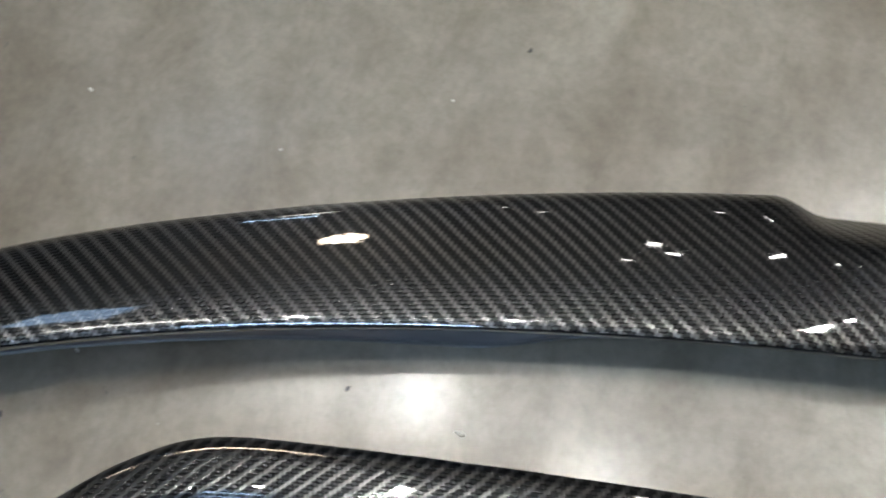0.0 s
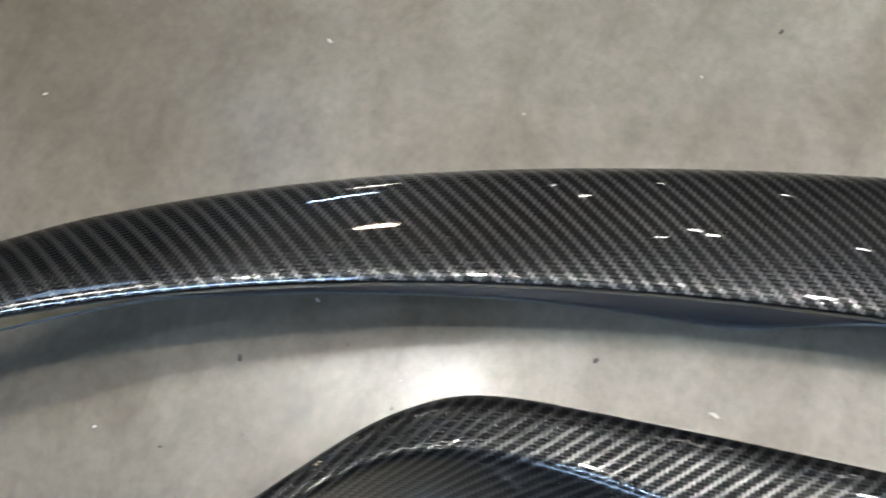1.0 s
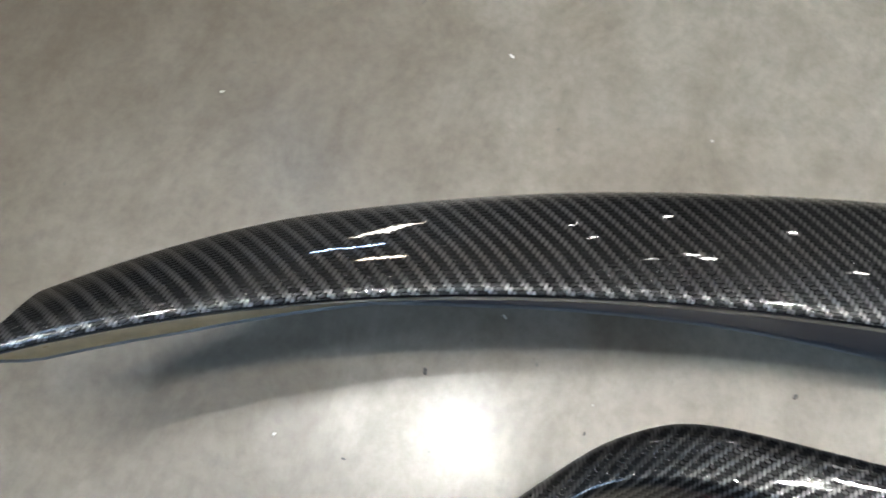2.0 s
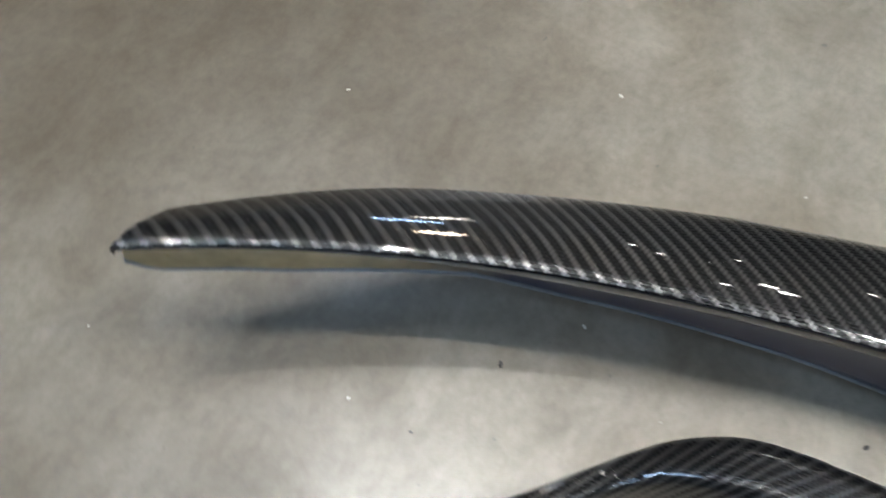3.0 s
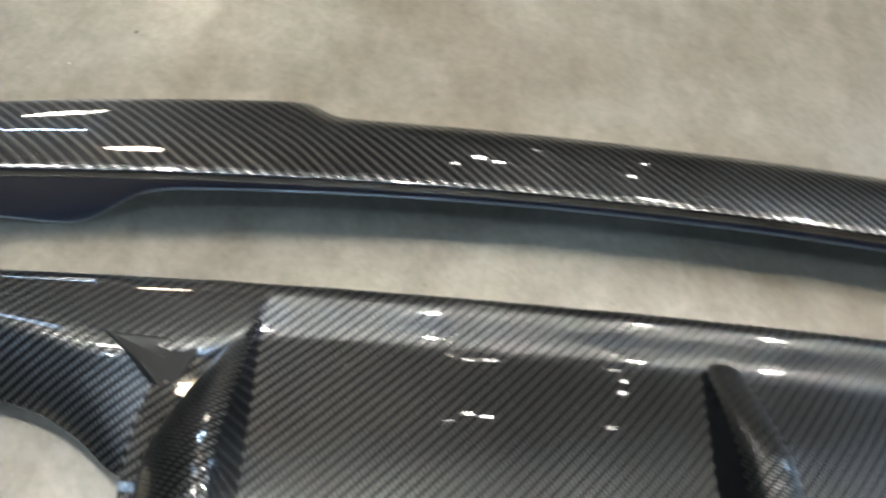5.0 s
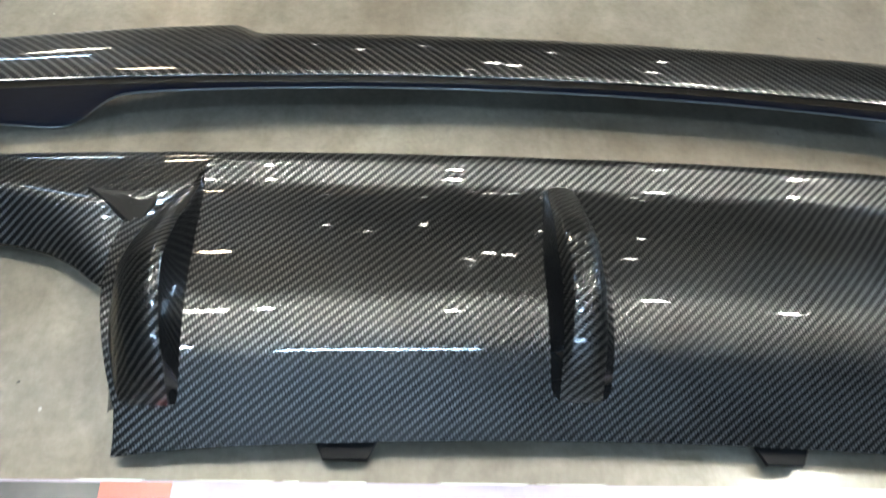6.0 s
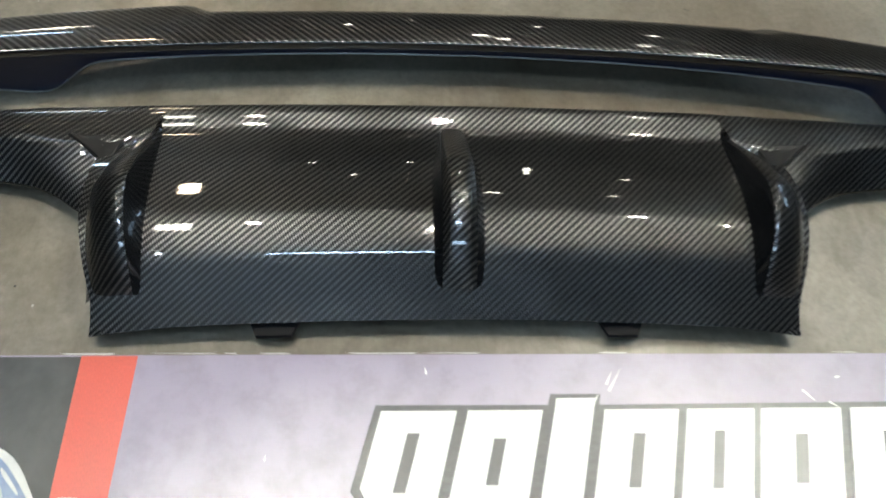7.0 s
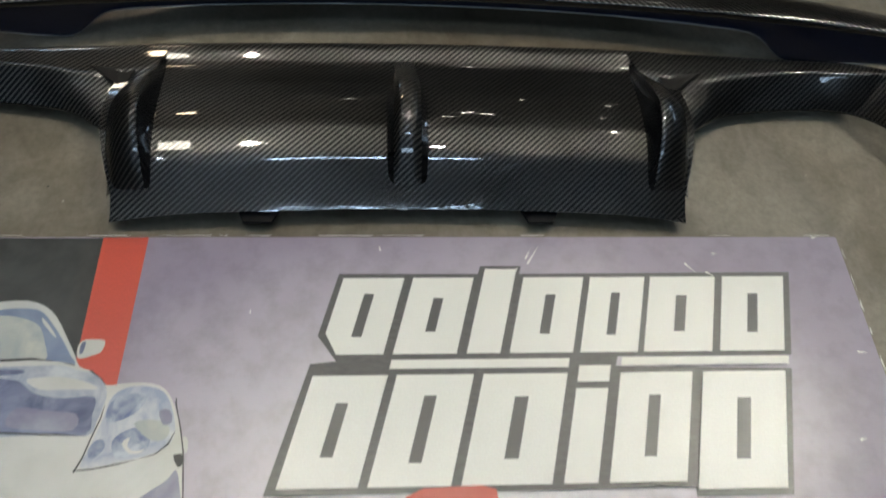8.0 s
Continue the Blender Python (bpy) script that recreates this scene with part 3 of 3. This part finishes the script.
def build_diffuser():
    root = tagged(new("rear_diffuser"), "glossy carbon-fibre rear diffuser with three fins lying face up", "car diffuser")
    xs = [lerp(-0.236, 0.236, i / 140) for i in range(141)]
    fine = PROFILE[:2] + [profile_at(i / 90) for i in range(1, 91)]
    rows = [[panel_point(x, s, z) for s, z in fine] for x in xs]
    part("centre_panel", sheet(rows, lay_flat=cloth), CARBON_B, root)
    under = [[r[-1], (r[-1][0], r[-1][1] + 0.0015, r[-1][2] - 0.0022), (r[-1][0] * 0.99, r[-1][1] + 0.02, r[-1][2] - 0.001)] for r in rows]
    part("lower_edge", sheet(under), BLACK_GLOSS, root, "thin black bottom edge")
    for sx, r in ((-1, rows[0]), (1, rows[-1])):
        e = r[26:]
        skirt = [[p, (p[0] + sx * 0.0006, p[1], lerp(p[2], 0.012, 0.5)), (p[0] - sx * 0.001, p[1], min(p[2], 0.0125)), (p[0] - sx * 0.008, p[1], 0.0135)] for p in e]
        part("side_skirt", sheet(skirt), CARBON_B, root)
        arm = side_arm(root, sx)
        recess(root, sx, [p for row in rows[:30] + rows[-30:] for p in row if p[0] * sx > 0] + [p for row in arm[:40] for p in row])
    fin(root, centre_fin, 0.1695, 0.0285, 66, "straight upright middle fin", (2, 9))
    for sx in (-1, 1):
        fin(root, side_fin(sx), 0.1685, 0.0245, 66, "curved outer fin with a steep inner wall", (3, 11) if sx > 0 else (0, 8))
    for a, b in ((-0.1365, -0.1015), (0.0975, 0.1295)):
        bm = slab(bmesh.new(), [(a, 0.0165), (a + 0.006, 0.0035), (b - 0.006, 0.0035), (b, 0.0165)], 0.0085, 0.0115)
        part("mounting_tab", bm, BLACK_MATT, root, "small black mounting tab", smooth=False)
    return root


build_diffuser()

# ---- sign board ----


def board_print():
    m, nt, b = material("violet_gradient_print")
    tc = nt.nodes.new("ShaderNodeTexCoord").outputs["Object"]
    sep = node(nt, "ShaderNodeSeparateXYZ", tc)
    dx = mathn(nt, "MULTIPLY", mathn(nt, "SUBTRACT", sep.outputs[0], 0.05), 3.4)
    dy = mathn(nt, "MULTIPLY", mathn(nt, "SUBTRACT", sep.outputs[1], -0.17), 5.5)
    d = mathn(nt, "SQRT", mathn(nt, "ADD", mathn(nt, "MULTIPLY", dx, dx), mathn(nt, "MULTIPLY", dy, dy)))
    d = mathn(nt, "ADD", d, mathn(nt, "MULTIPLY_ADD", noise_tex(nt, 7.0, 3, 0.5, tc), 0.34, -0.17))
    col = ramp(nt, d, [(0.15, (0.84, 0.82, 0.82)), (0.55, (0.56, 0.52, 0.59)), (0.95, (0.31, 0.27, 0.36)), (1.0, (0.29, 0.25, 0.34))])
    dirt = noise_tex(nt, 45.0, 5, 0.65, tc)
    col = mix_rgb(nt, 1.0, col, ramp(nt, dirt, [(0.3, (0.82, 0.82, 0.80)), (0.55, (1, 1, 1))]), "MULTIPLY")
    nt.links.new(col, b.inputs["Base Color"])
    nt.links.new(mathn(nt, "MULTIPLY_ADD", dirt, 0.12, 0.27), b.inputs["Roughness"])
    b.inputs["Specular IOR Level"].default_value = 0.9
    return m


def ink(name, colour, amount=0.10, grain=60.0):
    m = plain(name, colour, 0.34, grain=grain, amount=amount)
    m.node_tree.nodes["Principled BSDF"].inputs["Specular IOR Level"].default_value = 0.9
    return m


def cloudy(name, lo, hi, scale):
    m, nt, b = material(name)
    tc = nt.nodes.new("ShaderNodeTexCoord").outputs["Object"]
    nt.links.new(ramp(nt, noise_tex(nt, scale, 4, 0.6, tc, 0.8), [(0.35, lo), (0.65, hi)]), b.inputs["Base Color"])
    b.inputs["Roughness"].default_value = 0.34
    b.inputs["Specular IOR Level"].default_value = 0.9
    return m


INK_DARK = cloudy("dark_print", (0.012, 0.014, 0.014), (0.05, 0.055, 0.055), 14.0)
INK_RED = ink("red_print", (0.62, 0.075, 0.045))
INK_WHITE = ink("white_print", (0.88, 0.88, 0.82), 0.05)
INK_GREY = ink("grey_outline_print", (0.085, 0.085, 0.088), 0.25)
INK_SILVER = cloudy("silver_car_print", (0.52, 0.53, 0.50), (0.64, 0.64, 0.61), 14.0)
INK_BONNET = cloudy("bonnet_print", (0.22, 0.27, 0.40), (0.58, 0.61, 0.63), 30.0)
INK_BLUE = cloudy("dark_blue_print", (0.06, 0.08, 0.18), (0.24, 0.28, 0.42), 34.0)
INK_LILAC = cloudy("lilac_print", (0.20, 0.20, 0.31), (0.34, 0.35, 0.44), 24.0)
INK_GLASS = cloudy("windscreen_print", (0.10, 0.15, 0.30), (0.24, 0.31, 0.44), 18.0)
INK_CREAM = cloudy("cream_print", (0.36, 0.41, 0.42), (0.55, 0.56, 0.50), 26.0)
INK_WING = cloudy("wing_print", (0.30, 0.36, 0.50), (0.62, 0.64, 0.64), 38.0)
INK_BLUE2 = cloudy("headlamp_print", (0.12, 0.17, 0.34), (0.50, 0.56, 0.62), 60.0)
INK_LINE = ink("black_line_print", (0.02, 0.02, 0.025))

BOARD_TOP = 0.0045


def rounded(pts, m):
    """A closed outline with its corners eased by a spline."""
    n = len(pts)
    out = []
    for i in range(n):
        p0, p1, p2, p3 = (Vector(pts[(i + d) % n]) for d in (-1, 0, 1, 2))
        for k in range(m):
            f = k / m
            q = 0.5 * ((2 * p1) + (p2 - p0) * f + (2 * p0 - 5 * p1 + 4 * p2 - p3) * f * f + (3 * p1 - p0 - 3 * p2 + p3) * f ** 3)
            out.append((max(-0.6195, q.x), max(-0.4595, q.y)))
    return out


def build_board():
    root = tagged(new("sign_board"), "printed violet sign board with white lettering blocks lying on the floor", "sign board")
    part("panel", box(bmesh.new(), -0.62, 0.3665, -0.46, -0.0065, 0.0, BOARD_TOP, 0.0007), board_print(), root, smooth=False)
    level = [BOARD_TOP]

    def flat(name, pts, mat, label="", lift=0.00012):
        level[0] += lift
        return part(name, slab(bmesh.new(), pts, level[0] - lift * 0.9, level[0]), mat, root, label, smooth=False)

    flat("dark_field", [(-0.619, -0.008), (-0.2405, -0.008), (-0.2405, -0.459), (-0.619, -0.459)], INK_DARK, "dark smoky print")
    flat("stripe", [(-0.2405, -0.0075), (-0.2050, -0.0075), (-0.2085, -0.150), (-0.2405, -0.150)], INK_RED, "red printed stripe")
    # printed car
    flat("car_body", rounded([(-0.3400, -0.0790), (-0.3220, -0.0700), (-0.3060, -0.0670), (-0.2860, -0.0660), (-0.2720, -0.0710), (-0.2620, -0.0800), (-0.2530, -0.0940), (-0.2430, -0.1110), (-0.2370, -0.1220), (-0.2290, -0.1250), (-0.2210, -0.1310), (-0.2150, -0.1370), (-0.2050, -0.1360), (-0.1910, -0.1350), (-0.1770, -0.1380), (-0.1690, -0.1460), (-0.1630, -0.1590), (-0.1590, -0.1710), (-0.1550, -0.1880), (-0.1530, -0.2080), (-0.1480, -0.2490), (-0.1450, -0.2670), (-0.2230, -0.2650), (-0.2890, -0.2630), (-0.3110, -0.1850)], 2), INK_SILVER, "printed silver sports car", lift=0.00004)
    flat("car_window", rounded([(-0.3340, -0.0850), (-0.3040, -0.0740), (-0.2840, -0.0730), (-0.2730, -0.0760), (-0.2630, -0.0870), (-0.2540, -0.0990), (-0.2450, -0.1130), (-0.2400, -0.1200), (-0.2500, -0.1180), (-0.2700, -0.1160), (-0.2940, -0.1170), (-0.3250, -0.1190)], 2), INK_GLASS, "blue printed windscreen", lift=0.00004)
    flat("window_gleam", rounded([(-0.3300, -0.0860), (-0.3030, -0.0790), (-0.2840, -0.0820), (-0.2720, -0.0890), (-0.2650, -0.1040), (-0.2620, -0.1160), (-0.2780, -0.1160), (-0.3220, -0.1170)], 3), INK_CREAM, lift=0.00004)
    flat("window_gleam", rounded([(-0.2720, -0.0810), (-0.2670, -0.0860), (-0.2600, -0.0950), (-0.2590, -0.0980), (-0.2650, -0.0920), (-0.2710, -0.0850)], 3), INK_SILVER, lift=0.00004)
    flat("car_bonnet", rounded([(-0.3240, -0.1240), (-0.2930, -0.1220), (-0.2530, -0.1210), (-0.2370, -0.1250), (-0.2240, -0.1290), (-0.2150, -0.1390), (-0.2140, -0.1510), (-0.2170, -0.1650), (-0.2210, -0.1750), (-0.2500, -0.1740), (-0.3110, -0.1710)], 3), INK_BONNET, "pale blue printed bonnet", lift=0.00004)
    flat("bonnet_shade", rounded([(-0.3220, -0.1310), (-0.2830, -0.1320), (-0.2730, -0.1360), (-0.2640, -0.1430), (-0.2440, -0.1470), (-0.2220, -0.1460), (-0.2210, -0.1600), (-0.2230, -0.1740), (-0.2580, -0.1720), (-0.3110, -0.1700)], 3), INK_BLUE, lift=0.00004)
    flat("bonnet_shade", rounded([(-0.2740, -0.1540), (-0.2540, -0.1560), (-0.2320, -0.1590), (-0.2320, -0.1710), (-0.2540, -0.1710), (-0.2780, -0.1670)], 3), INK_LILAC, lift=0.00004)
    flat("bonnet_shade", rounded([(-0.2720, -0.1320), (-0.2510, -0.1300), (-0.2310, -0.1340), (-0.2210, -0.1400), (-0.2420, -0.1400), (-0.2610, -0.1400)], 3), INK_SILVER, lift=0.00004)
    flat("bonnet_shade", rounded([(-0.3160, -0.1250), (-0.2840, -0.1240), (-0.2750, -0.1250), (-0.2800, -0.1280), (-0.3140, -0.1290)], 3), INK_BLUE, lift=0.00004)
    flat("car_wing", rounded([(-0.2110, -0.1500), (-0.2040, -0.1410), (-0.1910, -0.1380), (-0.1770, -0.1410), (-0.1700, -0.1480), (-0.1640, -0.1630), (-0.1620, -0.1750), (-0.1660, -0.1840), (-0.1750, -0.1890), (-0.1930, -0.1940), (-0.2080, -0.1970), (-0.2220, -0.1980), (-0.2170, -0.1800), (-0.2130, -0.1630)], 3), INK_WING, lift=0.00004)
    flat("headlamp", rounded([(-0.2100, -0.1510), (-0.1980, -0.1440), (-0.1850, -0.1450), (-0.1880, -0.1550), (-0.1960, -0.1620), (-0.2100, -0.1660)], 3), INK_BLUE2, lift=0.00004)
    flat("headlamp", rounded([(-0.2040, -0.1800), (-0.1960, -0.1720), (-0.1860, -0.1700), (-0.1790, -0.1760), (-0.1790, -0.1850), (-0.1860, -0.1900), (-0.1990, -0.1920)], 3), INK_BLUE2, lift=0.00004)
    flat("headlamp", rounded([(-0.1970, -0.1810), (-0.1920, -0.1770), (-0.1930, -0.1830), (-0.1880, -0.1870), (-0.1810, -0.1860), (-0.1850, -0.1890), (-0.1920, -0.1880)], 3), INK_SILVER, lift=0.00004)
    flat("headlamp", rounded([(-0.2190, -0.1870), (-0.2160, -0.1800), (-0.2110, -0.1780), (-0.2080, -0.1830), (-0.2110, -0.1890), (-0.2160, -0.1920)], 3), INK_BLUE2, lift=0.00004)
    flat("headlamp", rounded([(-0.1910, -0.1670), (-0.1800, -0.1640), (-0.1680, -0.1680), (-0.1660, -0.1750), (-0.1710, -0.1800), (-0.1800, -0.1780)], 3), INK_CREAM, lift=0.00004)
    flat("headlamp", rounded([(-0.1750, -0.1580), (-0.1680, -0.1570), (-0.1650, -0.1660), (-0.1710, -0.1680)], 3), INK_LILAC, lift=0.00004)
    flat("car_bumper", rounded([(-0.1820, -0.2260), (-0.1740, -0.2160), (-0.1630, -0.2080), (-0.1580, -0.2010), (-0.1540, -0.2120), (-0.1480, -0.2490), (-0.1730, -0.2490)], 3), INK_LILAC, lift=0.00004)
    flat("side_lamp", rounded([(-0.1580, -0.1840), (-0.1570, -0.1790), (-0.1540, -0.1770), (-0.1520, -0.1820), (-0.1520, -0.1880), (-0.1550, -0.1890)], 2), INK_SILVER, lift=0.00004)
    flat("side_lamp", rounded([(-0.1610, -0.1910), (-0.1580, -0.1900), (-0.1550, -0.1900), (-0.1540, -0.1970), (-0.1570, -0.1990)], 2), INK_LINE, lift=0.00004)
    flat("car_mirror", rounded([(-0.2400, -0.1140), (-0.2410, -0.1060), (-0.2380, -0.1010), (-0.2310, -0.1000), (-0.2230, -0.1010), (-0.2220, -0.1050), (-0.2240, -0.1110), (-0.2310, -0.1140), (-0.2370, -0.1160)], 3), INK_SILVER, "printed wing mirror", lift=0.00004)
    flat("mirror_glass", rounded([(-0.2390, -0.1110), (-0.2390, -0.1040), (-0.2360, -0.1020), (-0.2360, -0.1070), (-0.2370, -0.1120)], 3), INK_BLUE, lift=0.00004)
    flat("car_line", rounded([(-0.2250, -0.2020), (-0.2210, -0.1920), (-0.2180, -0.1780), (-0.2140, -0.1630), (-0.2130, -0.1500), (-0.2140, -0.1400), (-0.2190, -0.1320), (-0.2280, -0.1250), (-0.2290, -0.1260), (-0.2200, -0.1320), (-0.2140, -0.1400), (-0.2130, -0.1500), (-0.2150, -0.1630), (-0.2190, -0.1780), (-0.2220, -0.1910), (-0.2260, -0.2010)], 1), INK_LINE, lift=0.00004)
    flat("car_line", rounded([(-0.2260, -0.2010), (-0.2130, -0.2000), (-0.1980, -0.1970), (-0.1840, -0.1930), (-0.1730, -0.1900), (-0.1650, -0.1830), (-0.1620, -0.1740), (-0.1620, -0.1610), (-0.1640, -0.1480), (-0.1650, -0.1480), (-0.1620, -0.1610), (-0.1620, -0.1730), (-0.1660, -0.1820), (-0.1730, -0.1890), (-0.1840, -0.1930), (-0.1990, -0.1960), (-0.2130, -0.1990), (-0.2260, -0.2000)], 1), INK_LINE, lift=0.00004)
    flat("car_line", rounded([(-0.3110, -0.1730), (-0.2800, -0.1730), (-0.2580, -0.1740), (-0.2380, -0.1750), (-0.2210, -0.1760), (-0.2210, -0.1760), (-0.2380, -0.1740), (-0.2580, -0.1730), (-0.2810, -0.1720), (-0.3110, -0.1720)], 1), INK_LINE, lift=0.00004)
    flat("car_line", rounded([(-0.3250, -0.1190), (-0.2940, -0.1180), (-0.2700, -0.1170), (-0.2540, -0.1180), (-0.2400, -0.1220), (-0.2400, -0.1210), (-0.2540, -0.1180), (-0.2710, -0.1150), (-0.2940, -0.1160), (-0.3250, -0.1180)], 1), INK_LINE, lift=0.00004)
    flat("car_line", rounded([(-0.1650, -0.1510), (-0.1590, -0.1710), (-0.1550, -0.1880), (-0.1520, -0.2120), (-0.1470, -0.2490), (-0.1470, -0.2490), (-0.1510, -0.2120), (-0.1540, -0.1880), (-0.1580, -0.1710), (-0.1640, -0.1510)], 1), INK_LINE, lift=0.00004)
    # two rows of slanted blocks stand for the lettering
    LEAN = 0.25

    def slant(x0, x1, y_top, y_bot, ref):
        return [(x0 - LEAN * (ref - y_top), y_top), (x1 - LEAN * (ref - y_top), y_top), (x1 - LEAN * (ref - y_bot), y_bot), (x0 - LEAN * (ref - y_bot), y_bot)]

    ref = -0.044
    flat("lettering_outline", [(-0.052, -0.0435), (0.058, -0.0440), (0.0605, -0.0365), (0.0935, -0.0365), (0.0915, -0.044), (0.3145, -0.0430), (0.296, -0.1185), (0.160, -0.1185), (0.1575, -0.1265), (0.2930, -0.1300), (0.2680, -0.2270), (0.199, -0.2270), (0.1995, -0.2200), (-0.098, -0.2210), (-0.071, -0.1225), (-0.052, -0.1205), (-0.0665, -0.0990)], INK_GREY, "grey outline of the lettering")
    def bar(a, b, y_top, y_bot, u0, u1, v0, v1):
        """A grey bar printed on a block, given in shares of the block's width and height."""
        flat("lettering_bar", slant(lerp(a, b, u0), lerp(a, b, u1), lerp(y_top, y_bot, v0), lerp(y_top, y_bot, v1), ref), INK_GREY, lift=0.00006)

    row1 = [(-0.0475, 0.0005), (0.0075, 0.0555), (0.0630, 0.0885), (0.0955, 0.1440), (0.1495, 0.1940), (0.1985, 0.2520), (0.2580, 0.3090)]
    bars1 = [0.22, 0.28, None, 0.24, 0.22, 0.26, 0.24]
    for (a, b), inset in zip(row1, bars1):
        y0, y1 = (-0.0475, -0.1150) if inset else (-0.0395, -0.1150)
        pts = slant(a, b, y0, y1, ref)
        if a == row1[0][0]:
            pts = pts[:3] + [(pts[3][0] + 0.013, y1), (a - LEAN * (ref + 0.097), -0.097)]
        flat("lettering_block", pts, INK_WHITE, lift=0.00006)
        if inset:
            bar(a, b, y0, y1, 0.42, 0.58, inset, 1 - inset)
    flat("lettering_block", slant(0.008, 0.142, -0.1200, -0.1275, ref), INK_WHITE, lift=0.00006)
    flat("lettering_block", slant(0.182, 0.312, -0.1195, -0.1265, ref), INK_WHITE, lift=0.00006)
    row2 = [(-0.0465, 0.0085), (0.0150, 0.0720), (0.0790, 0.1420), (0.1500, 0.1740), (0.1820, 0.2370), (0.2450, 0.3090)]
    bars2 = [0.26, 0.20, 0.22, None, 0.22, 0.24]
    for (a, b), inset in zip(row2, bars2):
        y0, y1 = (-0.1325, -0.2165) if inset else (-0.1450, -0.2165)
        if b > 0.3:
            y1 = -0.2225
        flat("lettering_block", slant(a, b, y0, y1, ref), INK_WHITE, lift=0.00006)
        if inset:
            bar(a, b, y0, y1, 0.42, 0.58, inset, 1 - inset)
    flat("lettering_block", slant(0.1500, 0.1740, -0.1265, -0.1400, ref), INK_WHITE, lift=0.00006)
    flat("red_emblem", [(-0.005, -0.240), (-0.002, -0.2235), (0.010, -0.2180), (0.050, -0.2165), (0.060, -0.2195), (0.062, -0.240)], INK_RED, "red printed shape")
    # the board's far edge, scuffed to bare plastic in uneven lengths
    rnd = random.Random(5)
    x = -0.61
    while x < 0.355:
        length = rnd.uniform(0.006, 0.05)
        if rnd.random() < 0.38:
            w = rnd.uniform(0.0003, 0.0010)
            flat("worn_edge", [(x, -0.0072), (min(x + length, 0.362), -0.0072), (min(x + length * 0.9, 0.362), -0.0072 - w), (x + length * 0.15, -0.0072 - w * rnd.uniform(0.4, 1.0))], INK_SILVER, lift=0.000004)
        x += length + rnd.uniform(0.0, 0.02)
    for k in range(9):
        y0 = -0.02 - 0.025 * k
        flat("worn_edge", [(0.3655, y0), (0.3655, y0 - rnd.uniform(0.006, 0.02)), (0.3655 - rnd.uniform(0.0006, 0.0018), y0 - 0.006)], INK_SILVER, lift=0.000004)
    # scratches where the print is worn through
    for x, y, l, an in ((0.104, -0.027, 0.020, 58), (0.232, -0.040, 0.012, -50), (0.247, -0.046, 0.008, -35), (0.026, -0.168, 0.004, 80), (0.183, -0.178, 0.004, 95), (0.120, -0.198, 0.005, 75), (-0.118, -0.078, 0.004, 85), (0.100, -0.026, 0.011, 62), (0.090, -0.040, 0.007, 55), (0.345, -0.010, 0.006, 10), (0.352, -0.118, 0.008, -8), (0.330, -0.188, 0.006, 20), (-0.020, -0.020, 0.006, 100), (0.255, -0.026, 0.004, 10)):
        c, sn = math.cos(radians(an)), math.sin(radians(an))
        w = 0.0007
        flat("scratch", [(x - c * l / 2 - sn * w, y - sn * l / 2 + c * w), (x + c * l / 2, y + sn * l / 2), (x - c * l / 2 + sn * w, y - sn * l / 2 - c * w)], INK_WHITE, lift=0.00003)
    return root


build_board()

# ---- grit on the floor ----
CHIP_PALE = plain("pale_chip", (0.50, 0.48, 0.42), 0.6, grain=300)
CHIP_DARK = plain("dark_speck", (0.05, 0.046, 0.04), 0.7, grain=300)


def chip(x, y, r, mat, label, seed):
    """A flat broken flake with an uneven rim and a low crown."""
    rnd = random.Random(seed)
    bm = bmesh.new()
    n = 9
    turn = rnd.uniform(0, math.pi)
    rim = []
    for i in range(n):
        a = 2 * math.pi * i / n
        k = r * rnd.uniform(0.65, 1.15)
        u, v = k * math.cos(a), 0.55 * k * math.sin(a)
        rim.append((u * math.cos(turn) - v * math.sin(turn), u * math.sin(turn) + v * math.cos(turn)))
    low = [bm.verts.new((u, v, 0.0)) for u, v in rim]
    high = [bm.verts.new((u * 0.72, v * 0.72, r * 0.28)) for u, v in rim]
    bm.faces.new(high)
    bm.faces.new(low[::-1])
    for i in range(n):
        bm.faces.new((low[i], low[(i + 1) % n], high[(i + 1) % n], high[i]))
    ob = mesh_object("floor_chip", bm, mat)
    ob.matrix_world = pose(x, y, 0.0)
    tagged(ob, label, "debris", group="grit on the floor")


PALE, DARK = "tiny pale flake of grit lying on the concrete", "tiny dark speck of dirt lying on the concrete"
for i, (x, y, r) in enumerate(((-0.512, 0.3145, 0.0022), (-0.6275, 0.2555, 0.0017), (-0.316, 0.194, 0.0030), (-0.546, 0.125, 0.0014), (0.362, 0.064, 0.0013), (-0.347, 0.339, 0.0012), (-0.478, 0.197, 0.0017), (-0.655, 0.10, 0.0012))):
    chip(x, y, r * 0.75, CHIP_PALE, PALE, i)
for i, (x, y, r) in enumerate(((-0.317, 0.371, 0.0022), (-0.364, 0.203, 0.0020), (-0.5005, 0.1665, 0.0024), (-0.518, 0.125, 0.0013), (-0.436, 0.163, 0.0012), (-0.297, 0.048, 0.0017))):
    chip(x, y, r * 0.8, CHIP_DARK, DARK, 40 + i)
